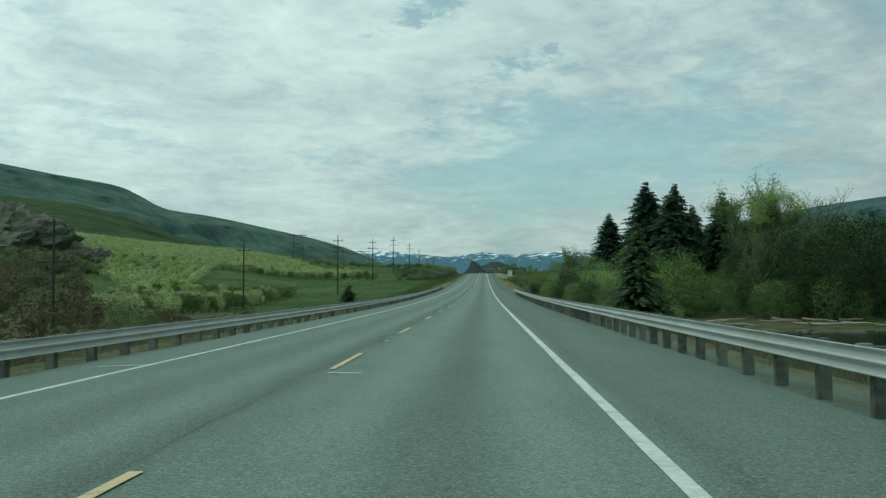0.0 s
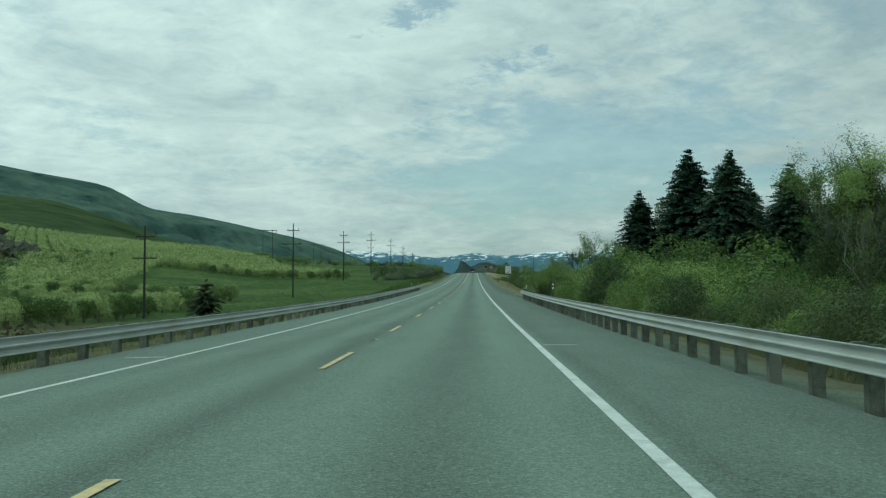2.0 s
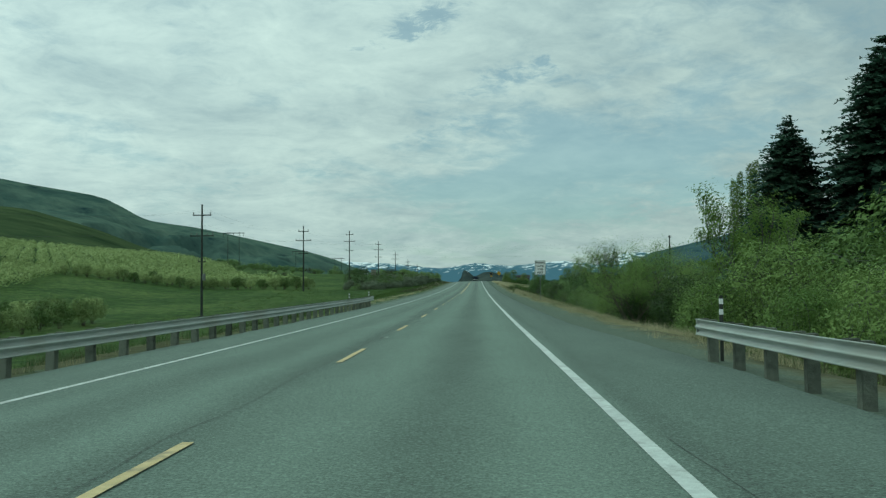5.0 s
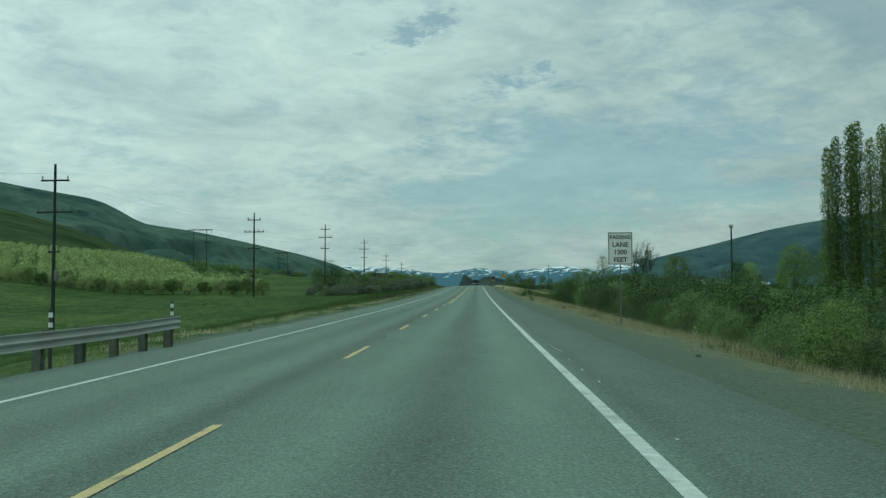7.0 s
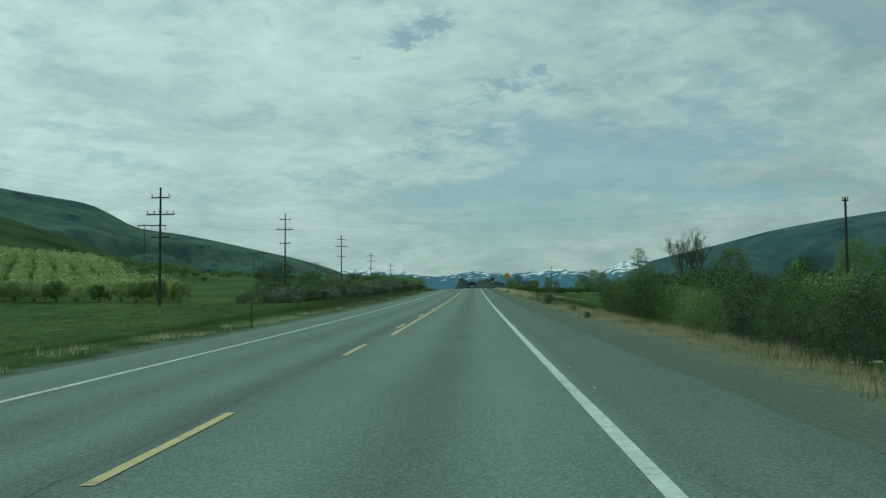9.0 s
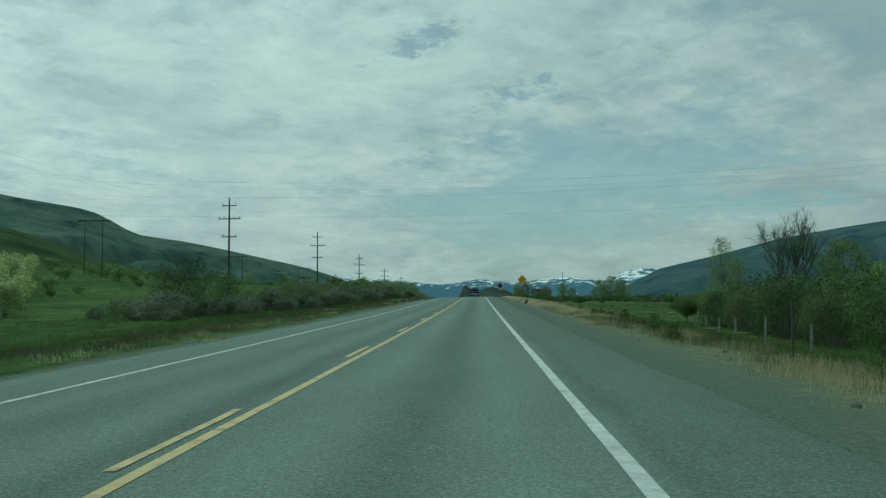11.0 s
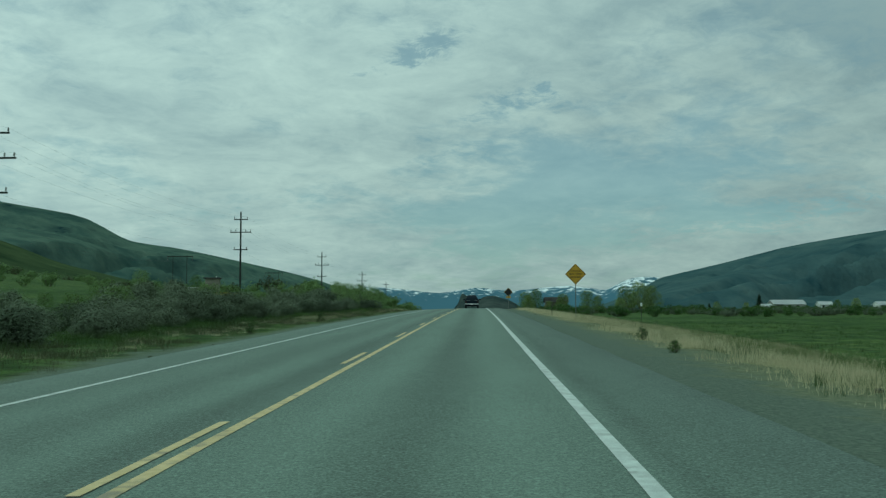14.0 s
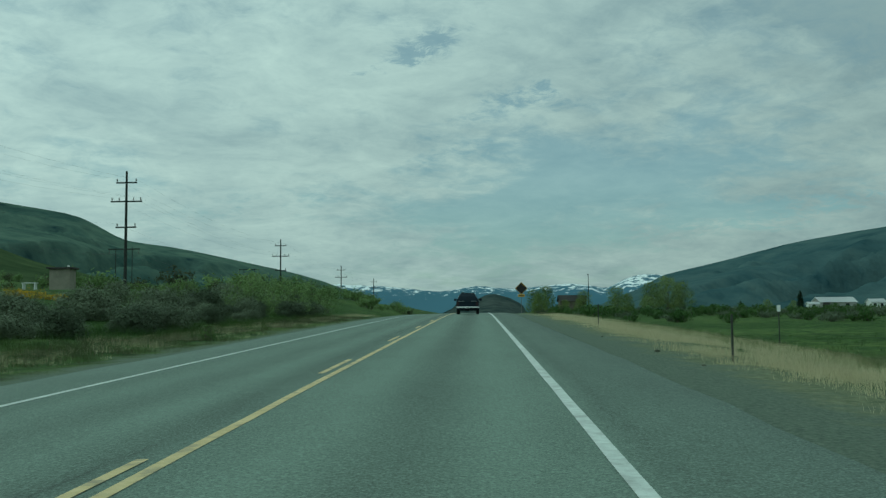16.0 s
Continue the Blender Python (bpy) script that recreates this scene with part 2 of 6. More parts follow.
def box(bm, x0, x1, y0, y1, z0, z1, bevel=0.0):
    m = Matrix.LocRotScale(((x0 + x1) / 2, (y0 + y1) / 2, (z0 + z1) / 2), None, (abs(x1 - x0), abs(y1 - y0), abs(z1 - z0)))
    r = bmesh.ops.create_cube(bm, size=1, matrix=m)
    if bevel:
        edges = list({e for v in r["verts"] for e in v.link_edges})
        bmesh.ops.bevel(bm, geom=edges, offset=bevel, segments=2, affect="EDGES", clamp_overlap=True)
    return r["verts"]


def tube(bm, a, b, ra, rb, n=8):
    a, b = Vector(a), Vector(b)
    d = b - a
    m = Matrix.Translation((a + b) / 2) @ d.to_track_quat("Z", "Y").to_matrix().to_4x4()
    return bmesh.ops.create_cone(bm, cap_ends=True, segments=n, radius1=ra, radius2=rb, depth=d.length, matrix=m)["verts"]


# ---- lie of the land ----
ROAD_Y = (-120, -40, 0, 40, 80, 120, 160, 200, 240, 280, 320, 360, 400, 430, 455, 475, 500, 520, 600, 800, 1300)
ROAD_Z = (0.60, 0.19, 0.0, -0.11, -0.13, 0.07, 0.47, 1.03, 1.71, 2.52, 3.45, 4.48, 5.58, 6.28, 6.86, 7.26, 7.6, 7.75, 7.3, 4.5, 2.0)
LEFT_Y = (-200, 100, 184, 230, 268, 337, 418, 500, 600, 900, 5000)
LEFT_Z = (-3.0, -3.3, -3.0, -2.2, -1.1, 3.2, 6.8, 10.8, 12.3, 14.5, 20.0)
RIGHT_Y = (-200, 130, 150, 200, 260, 320, 400, 500, 750, 1500, 5000)
RIGHT_Z = (-5.2, -5.2, -3.6, -1.6, 0.4, 1.7, 3.8, 6.0, 10.5, 12.0, 20.0)


def smooth_table(ys, zs, lo, hi, step=2.0, passes=60):
    y = np.arange(lo, hi, step)
    z = np.interp(y, ys, zs)
    for _ in range(passes):
        z[1:-1] = 0.25 * z[:-2] + 0.5 * z[1:-1] + 0.25 * z[2:]
    return y, z


RY, RZ = smooth_table(ROAD_Y, ROAD_Z, -120, 1300)


def road_z(y):
    return np.interp(y, RY, RZ)


def deck(x, y):
    """The paved surface: a crown at the centre line, falling to the left."""
    return road_z(y) - 0.03 * np.maximum(-np.asarray(x, float), 0)


PAVE_L, PAVE_R = -5.15, 6.1
PAVE_Y, PAVE_W = (138, 156), (PAVE_R, 5.4)  # the right-hand shoulder narrows past the guard rail
LY, LZ = smooth_table(LEFT_Y, LEFT_Z, -200, 5000, 4.0, 120)
GY, GZ = smooth_table(RIGHT_Y, RIGHT_Z, -200, 5000, 4.0, 30)


def pave_r(y):
    return np.interp(y, PAVE_Y, PAVE_W)


def step01(u):
    u = np.clip(u, 0, 1)
    return u * u * (3 - 2 * u)


def wavy(x, y, s, seed=0.0):
    return (np.sin(x / s + 1.3 * np.sin(y / s * 0.7 + seed)) + np.sin(y / s * 1.13 + seed * 2 + 0.9 * np.sin(x / s * 0.6))) * 0.5


def land(x, y):
    """Height of the ground."""
    x, y = np.asarray(x, float), np.asarray(y, float)
    base = np.where(x < 0, deck(PAVE_L, y), road_z(y))
    fade = 1 - 0.75 * step01((y - 560) / 300)
    left = np.interp(y, LY, LZ) + (0.10 * np.maximum(-x - 62, 0) + 0.02 * np.maximum(-x - 200, 0)) * fade
    left = left + 0.6 * wavy(x, y, 21, 1.0) * step01((-x - 25) / 30)
    right = np.interp(y + 7.0 * wavy(x, y * 0.3, 13, 3.0) * step01((x - 14) / 12) * step01((175 - y) / 25), GY, GZ) + 0.4 * wavy(x, y, 23, 2.0) * step01((x - 40) / 30) * step01((y - 150) / 40)
    bank_l = step01((-x + PAVE_L - 1.6) / np.interp(y, (-100, 180, 230, 330, 360, 1000), (13, 13, 20, 24, 24, 30)))
    edge = pave_r(y)
    bank_r = step01((x - edge - 1.6) / np.interp(y, (-100, 130, 170, 300, 1000), (13, 13, 9, 14, 20)))
    zl = base - 0.10 - 0.05 * np.clip(-x + PAVE_L, 0, 1.6)
    zr = base - 0.06 - 0.05 * np.clip(x - edge, 0, 1.6)
    # the fill drops away under the guard rails
    zl = zl - 0.14 * step01((PAVE_L - x) / 0.5) * step01((200 - y) / 10)
    zr = zr - 0.15 * step01((x - edge) / 0.5) * step01((148 - y) / 8)
    zl = zl + (left - zl) * bank_l
    zr = zr + (right - zr) * bank_r
    z = np.where(x < (PAVE_L + PAVE_R) / 2, zl, zr)
    on = (x > PAVE_L - 0.05) & (x < edge + 0.05)
    z = np.where(on, deck(x, y) - 0.10, z)
    rough = 0.05 * wavy(x, y, 0.9, 4.0) + 0.06 * wavy(x, y, 2.7, 3.0)
    return z + rough * step01((np.maximum(PAVE_L - x, x - edge) - 0.6) / 2.0)


def land_z(x, y):
    return float(land(x, y))


# ---- ground ----
def ground_material():
    m = bpy.data.materials.new("ground_cover")
    m.use_nodes = True
    nt = m.node_tree
    L = nt.links.new
    b = nt.nodes["Principled BSDF"]
    b.inputs["Roughness"].default_value = 0.95
    b.inputs["Specular IOR Level"].default_value = 0.1
    geo = nt.nodes.new("ShaderNodeNewGeometry")
    sep = nt.nodes.new("ShaderNodeSeparateXYZ")
    L(geo.outputs["Position"], sep.inputs[0])

    def tex(s, d, r=0.6):
        n = nt.nodes.new("ShaderNodeTexNoise")
        n.inputs["Scale"].default_value, n.inputs["Detail"].default_value, n.inputs["Roughness"].default_value = s, d, r
        L(geo.outputs["Position"], n.inputs["Vector"])
        return n.outputs[0]

    def ramp(src, c0, c1, p0=0.35, p1=0.65):
        r = nt.nodes.new("ShaderNodeValToRGB")
        e = r.color_ramp.elements
        e[0].position, e[0].color, e[1].position, e[1].color = p0, (*c0, 1), p1, (*c1, 1)
        L(src, r.inputs[0])
        return r.outputs[0]

    def calc(op, a, c=None, d=None):
        n = nt.nodes.new("ShaderNodeMath")
        n.operation = op
        for i, v in enumerate((a, c, d)):
            if v is None:
                continue
            if isinstance(v, (int, float)):
                n.inputs[i].default_value = v
            else:
                L(v, n.inputs[i])
        return n.outputs[0]

    def blend(f, a, c):
        n = nt.nodes.new("ShaderNodeMix")
        n.data_type = "RGBA"
        L(f, n.inputs[0])
        L(a, n.inputs[6])
        L(c, n.inputs[7])
        return n.outputs[2]

    def span(v, a, c):
        n = nt.nodes.new("ShaderNodeMapRange")
        n.interpolation_type = "SMOOTHSTEP"
        n.inputs["From Min"].default_value, n.inputs["From Max"].default_value = a, c
        L(v, n.inputs[0])
        return n.outputs[0]

    small, mid, large = tex(6.0, 6), tex(0.5, 6), tex(0.035, 5)
    grass = ramp(mid, (0.024, 0.050, 0.012), (0.062, 0.104, 0.025))
    pale = ramp(mid, (0.044, 0.082, 0.021), (0.098, 0.136, 0.040))
    grass = blend(span(large, 0.42, 0.62), grass, pale)
    blotch = ramp(tex(1.6, 8, 0.7), (0.50, 0.50, 0.50), (1.45, 1.42, 1.35), 0.36, 0.64)
    mul = nt.nodes.new("ShaderNodeMix")
    mul.data_type, mul.blend_type = "RGBA", "MULTIPLY"
    mul.inputs[0].default_value = 1.0
    L(grass, mul.inputs[6])
    L(blotch, mul.inputs[7])
    grass = mul.outputs[2]
    dry = ramp(small, (0.098, 0.116, 0.066), (0.208, 0.222, 0.136))
    gravel = ramp(tex(16.0, 6), (0.078, 0.104, 0.080), (0.156, 0.186, 0.143))
    brown = ramp(mid, (0.056, 0.056, 0.031), (0.118, 0.106, 0.060))
    # sideways distance from the pavement's edge, broken up
    edge = nt.nodes.new("ShaderNodeMapRange")
    for slot, value in zip(("From Min", "From Max", "To Min", "To Max"), (*PAVE_Y, *PAVE_W)):
        edge.inputs[slot].default_value = value
    L(sep.outputs[1], edge.inputs[0])
    d = calc("MAXIMUM", calc("SUBTRACT", PAVE_L, sep.outputs[0]), calc("SUBTRACT", sep.outputs[0], edge.outputs[0]))
    d = calc("ADD", d, calc("MULTIPLY", calc("SUBTRACT", tex(0.9, 5), 0.5), 3.0))
    lush = calc("MULTIPLY", span(calc("MULTIPLY", sep.outputs[0], -1.0), 0.0, 1.0), calc("ADD", calc("MULTIPLY", span(calc("MULTIPLY", sep.outputs[1], -1.0), -310.0, -270.0), 0.4), 0.6))
    col = blend(span(calc("ADD", d, calc("MULTIPLY", lush, 3.2)), 2.2, 4.8), dry, grass)
    # rough brown ground under the brush beside the road's first stretch
    near = calc("MULTIPLY", span(calc("MULTIPLY", sep.outputs[1], -1.0), -185.0, -150.0), span(d, 0.9, 2.4))
    near = calc("MULTIPLY", near, span(calc("MULTIPLY", d, -1.0), -62.0, -40.0))
    col = blend(calc("MULTIPLY", near, 0.75), col, brown)
    col = blend(span(d, 1.0, 2.3), gravel, col)
    L(col, b.inputs["Base Color"])
    bp = nt.nodes.new("ShaderNodeBump")
    bp.inputs["Strength"].default_value, bp.inputs["Distance"].default_value = 0.9, 0.14
    L(small, bp.inputs["Height"])
    L(bp.outputs[0], b.inputs["Normal"])
    return m


def grid_mesh(name, xs, ys, height, mat):
    X, Y = np.meshgrid(xs, ys)
    V = np.stack([X.ravel(), Y.ravel(), height(X, Y).ravel()], 1)
    nx, ny = len(xs), len(ys)
    i = (np.arange(ny - 1)[:, None] * nx + np.arange(nx - 1)[None]).ravel()
    return soup(name, V.tolist(), np.stack([i, i + 1, i + nx + 1, i + nx], 1).tolist(), mat, smooth=True)


def spaced(*runs):
    out = []
    for a, b_, s in runs:
        out += list(np.arange(a, b_, s))
    return np.array(out + [runs[-1][1]], float)


M_GROUND = ground_material()
gx = spaced((-3000, -600, 120), (-600, -120, 20), (-120, -30, 3), (-30, PAVE_L - 0.05, 0.6), (PAVE_L - 0.05, 5.2, 2.0), (5.2, 30, 0.5), (30, 120, 3), (120, 600, 20), (600, 3000, 120))
gy = spaced((-150, 500, 1.3), (500, 900, 10), (900, 4900, 100))
tagged(grid_mesh("ground", gx, gy, land, M_GROUND), "rough valley ground of spring grass, dry verge and gravel", "ground", kind="structure")

# ---- road ----
def asphalt():
    m = bpy.data.materials.new("worn_asphalt")
    m.use_nodes = True
    nt = m.node_tree
    L = nt.links.new
    b = nt.nodes["Principled BSDF"]
    b.inputs["Roughness"].default_value = 0.82
    b.inputs["Specular IOR Level"].default_value = 0.35
    geo = nt.nodes.new("ShaderNodeNewGeometry")
    sep = nt.nodes.new("ShaderNodeSeparateXYZ")
    L(geo.outputs["Position"], sep.inputs[0])

    def calc(op, a, c=None):
        n = nt.nodes.new("ShaderNodeMath")
        n.operation = op
        for i, v in enumerate((a, c)):
            if v is None:
                continue
            if isinstance(v, (int, float)):
                n.inputs[i].default_value = v
            else:
                L(v, n.inputs[i])
        return n.outputs[0]

    def tex(s, d, stretch=1.0):
        mp = nt.nodes.new("ShaderNodeMapping")
        mp.inputs["Scale"].default_value = (1, stretch, 1)
        L(geo.outputs["Position"], mp.inputs[0])
        n = nt.nodes.new("ShaderNodeTexNoise")
        n.inputs["Scale"].default_value, n.inputs["Detail"].default_value, n.inputs["Roughness"].default_value = s, d, 0.65
        L(mp.outputs[0], n.inputs["Vector"])
        return n.outputs[0]

    chips = nt.nodes.new("ShaderNodeTexVoronoi")
    chips.inputs["Scale"].default_value = 55.0
    L(geo.outputs["Position"], chips.inputs["Vector"])
    grain = tex(30.0, 4)
    # polished wheel paths, worn lighter, and darker strips between them and along the joints
    wob = calc("MULTIPLY", calc("SUBTRACT", tex(0.6, 3, 0.15), 0.5), 0.5)
    x = calc("ADD", sep.outputs[0], wob)

    def bell(centre, width):
        u = calc("DIVIDE", calc("SUBTRACT", x, centre), width)
        return calc("POWER", 2.718, calc("MULTIPLY", calc("MULTIPLY", u, u), -1.0))

    v = calc("MULTIPLY", calc("SUBTRACT", grain, 0.5), 0.26)
    v = calc("ADD", v, calc("MULTIPLY", calc("SUBTRACT", chips.outputs["Distance"], 0.45), 0.11))
    stones = nt.nodes.new("ShaderNodeTexVoronoi")
    stones.inputs["Scale"].default_value = 42.0
    L(geo.outputs["Position"], stones.inputs["Vector"])
    pick = nt.nodes.new("ShaderNodeSeparateColor")
    L(stones.outputs["Color"], pick.inputs[0])
    pale = nt.nodes.new("ShaderNodeMapRange")
    pale.inputs["From Min"].default_value, pale.inputs["From Max"].default_value = 0.72, 1.0
    L(pick.outputs[0], pale.inputs[0])
    v = calc("ADD", v, calc("SUBTRACT", calc("MULTIPLY", pale.outputs[0], 0.055), 0.006))
    v = calc("ADD", v, calc("MULTIPLY", calc("SUBTRACT", tex(1.2, 5, 0.2), 0.5), 0.07))
    v = calc("ADD", v, calc("MULTIPLY", calc("SUBTRACT", tex(0.08, 4, 0.5), 0.5), 0.04))
    for c, w, k in ((1.05, 0.42, 0.022), (2.85, 0.42, 0.022), (-0.95, 0.4, 0.020), (-2.55, 0.4, 0.020), (1.95, 0.42, -0.036), (-0.28, 0.32, -0.040), (-1.75, 0.4, -0.014), (3.95, 0.16, -0.020), (-3.0, 2.2, -0.014)):
        v = calc("ADD", v, calc("MULTIPLY", bell(c, w), k))
    # the shoulder is a newer, darker mat
    sh = nt.nodes.new("ShaderNodeMapRange")
    sh.inputs["From Min"].default_value, sh.inputs["From Max"].default_value = 3.75, 4.05
    sh.inputs["To Max"].default_value = -0.028
    L(x, sh.inputs[0])
    v = calc("ADD", v, sh.outputs[0])
    v = calc("ADD", v, 0.140)
    com = nt.nodes.new("ShaderNodeCombineXYZ")
    L(calc("MULTIPLY", v, 0.83), com.inputs[0])
    L(calc("MULTIPLY", v, 1.115), com.inputs[1])
    L(calc("MULTIPLY", v, 0.905), com.inputs[2])
    L(com.outputs[0], b.inputs["Base Color"])
    bp = nt.nodes.new("ShaderNodeBump")
    bp.inputs["Strength"].default_value, bp.inputs["Distance"].default_value = 0.5, 0.01
    L(chips.outputs["Distance"], bp.inputs["Height"])
    L(bp.outputs[0], b.inputs["Normal"])
    return m


M_ASPHALT = asphalt()


def strip(name, x0, x1, y0, y1, lift, mat, parent=None, step=4.0, thick=0.0, cols=1, jitter=0.0, bend=None, edge=None):
    """A ribbon that follows the road's surface, with turned-down edges if thick; bend: sideways shift along it; edge: where its right side runs."""
    ys = np.linspace(y0, y1, max(2, int((y1 - y0) / step) + 1))
    V, Fc = [], []
    for y in ys:
        row = []
        shift = float(bend(y)) if bend else 0.0
        xs = np.linspace(x0 + shift, float(edge(y)) if edge else x1 + shift, cols + 1)
        for k, x in enumerate(xs):
            xx = x + (jitter * (noise.noise((y * 0.9, x * 3, 5.0))) if k in (0, cols) else 0.0)
            row.append((xx, y, float(deck(x, y)) + lift))
        if thick:
            row = [(row[0][0] - thick, y, row[0][2] - thick)] + row + [(row[-1][0] + thick, y, row[-1][2] - thick)]
        V += row
    n = len(V) // len(ys)
    for j in range(len(ys) - 1):
        for k in range(n - 1):
            a = j * n + k
            Fc.append((a, a + 1, a + n + 1, a + n))
    return soup(name, V, Fc, mat, parent, smooth=True)


road = tagged(strip("road", PAVE_L, PAVE_R, -120, 1290, 0.0, M_ASPHALT, step=2.0, thick=0.09, cols=10, jitter=0.12, edge=pave_r), "two-lane asphalt highway with worn grey wheel paths", "road", kind="structure")
strip("edge_line_right", 3.562, 3.700, -120, 1200, 0.005, M_PAINT_W, road, step=2.0, jitter=0.012)
strip("edge_line_left", -0.06, 0.06, -120, 1200, 0.005, M_PAINT_W, road, step=2.0, jitter=0.012, bend=lambda y: np.interp(y, (15, 80, 240, 320, 400), (-3.57, -3.31, -3.31, -3.38, -3.45)))
strip("solid_centre_line", 0.165, 0.28, 244.7, 1200, 0.005, M_PAINT_Y, road, step=2.0, jitter=0.012)
for k in range(-9, 50):
    y = 6.785 + 12.293 * k
    strip("dash", -0.05, 0.05, y - 3.7, y, 0.005, M_PAINT_Y, road, step=0.8, jitter=0.012)


# ---- guard rails ----
def rail_profile():
    """Cross-section of a W-beam: (outwards, up)."""
    pts = []
    for i in range(25):
        u = i / 24
        pts.append((0.041 * math.cos(u * 4 * math.pi) * (1 if 0.04 < u < 0.96 else 0.6), 0.155 - 0.31 * u))
    return pts


def guard_rail(x, y0, y1, side, label):
    """Beam lengths on timber posts with blocks; side: +1 faces left-hand traffic from the right verge."""
    rail = thing("guard_rail", x, y0, land_z(x, y0), label, "guard rail", "guard rails beside the road")
    ox, oy, oz = rail.location
    prof = rail_profile()
    top = 0.83 if side > 0 else 0.75

    def foot(yy):
        """Height from which the rail is set out."""
        return float(land(x, yy)) + (0.10 * min(1.0, max(0.0, (yy - 110) / 60)) if side < 0 else 0.0)

    seg = 3.81
    n = int(round((y1 - y0) / seg))
    for s in range(n):
        a, b_ = y0 + s * seg - 0.12, y0 + (s + 1) * seg
        V, Fc = [], []
        for yy in (a, b_):
            zz = foot(yy) + top - 0.155
            for px, pz in prof:
                V.append((x - side * px - ox - (0.004 if yy == a else 0), yy - oy, zz + pz - oz))
            for px, pz in prof:
                V.append((x - side * (px - 0.004) - ox, yy - oy, zz + pz - oz))
        m = len(prof)
        for k in range(m - 1):
            Fc.append((k, k + 1, 2 * m + k + 1, 2 * m + k))
            Fc.append((m + k + 1, m + k, 3 * m + k, 3 * m + k + 1))
        ob = soup("beam", V, Fc, M_RAIL, rail, smooth=True)
    bm = bmesh.new()
    box(bm, -0.09, 0.09, -0.09, 0.09, -0.5, top - 0.02, 0.012)
    post = part("post", bm, M_POST_WOOD, rail)
    bm = bmesh.new()
    box(bm, -0.085, 0.085, -0.085, 0.085, -0.17, 0.17, 0.01)
    block = part("block", bm, M_POST_WOOD, rail)
    first = True
    for k in range(2 * n + 1):
        yy = y0 + k * seg / 2
        zz = foot(yy)
        for src, dx, dz in ((post, side * 0.31, 0.0), (block, side * 0.135, top - 0.16)):
            o = src if first else src.copy()
            if not first:
                scene.collection.objects.link(o)
                o.parent = rail
            o.location = (x + dx - ox, yy - oy, zz + dz - oz)
            o.rotation_euler = (random.uniform(-0.03, 0.03), random.uniform(-0.03, 0.03), random.uniform(-0.05, 0.05))
        first = False
    # rounded end shoe
    bm = bmesh.new()
    zz = foot(y1) + top - 0.155 - oz
    for i in range(7):
        t0, t1 = i / 7 * math.pi, (i + 1) / 7 * math.pi
        p = [(x - ox + side * (0.10 - 0.10 * math.cos(t)), y1 - oy + 0.22 * math.sin(t)) for t in (t0, t1)]
        vs = [bm.verts.new((p[j][0], p[j][1], zz + h)) for j, h in ((0, -0.155), (1, -0.155), (1, 0.155), (0, 0.155))]
        bm.faces.new(vs)
    bmesh.ops.remove_doubles(bm, verts=bm.verts, dist=0.001)
    bmesh.ops.solidify(bm, geom=bm.faces[:], thickness=0.004)
    part("end_shoe", bm, M_RAIL, rail)
    return rail


guard_rail(6.60, 141.3 - 3.81 * 44, 141.3, 1, "galvanised W-beam guard rail on weathered timber posts, river side")
guard_rail(-5.45, 195.6 - 3.81 * 58, 195.6, -1, "galvanised W-beam guard rail on weathered timber posts, orchard side")

# ---- hills and mountains ----
def hill_material(name, low, high, streak, scale=0.012):
    """A far slope of grass, scrub and bare ground."""
    m = material(name, low, high, scale=scale, detail=10, rough=1.0, bump=1.0, bump_scale=0.014, stain=(streak, 0.006), spec=0.0)
    m.node_tree.nodes["Bump"].inputs["Distance"].default_value = 16.0
    return m


# haze over the far grass is mixed into these colours as teal
M_HILL = hill_material("hazed_far_hill_grass", (0.036, 0.068, 0.062), (0.120, 0.168, 0.128), (0.018, 0.038, 0.042))
M_HILL_NEAR = hill_material("near_hill_grass", (0.036, 0.058, 0.029), (0.074, 0.098, 0.046), (0.026, 0.043, 0.022), 0.045)
# blue haze of distance is mixed into this slope's base colours
M_HILL_RIGHT = hill_material("hazed_forested_hill", (0.040, 0.076, 0.086), (0.094, 0.136, 0.132), (0.030, 0.060, 0.070))
M_KNOLL = hill_material("wooded_knoll", (0.020, 0.036, 0.036), (0.078, 0.092, 0.084), (0.016, 0.030, 0.033), 0.09)


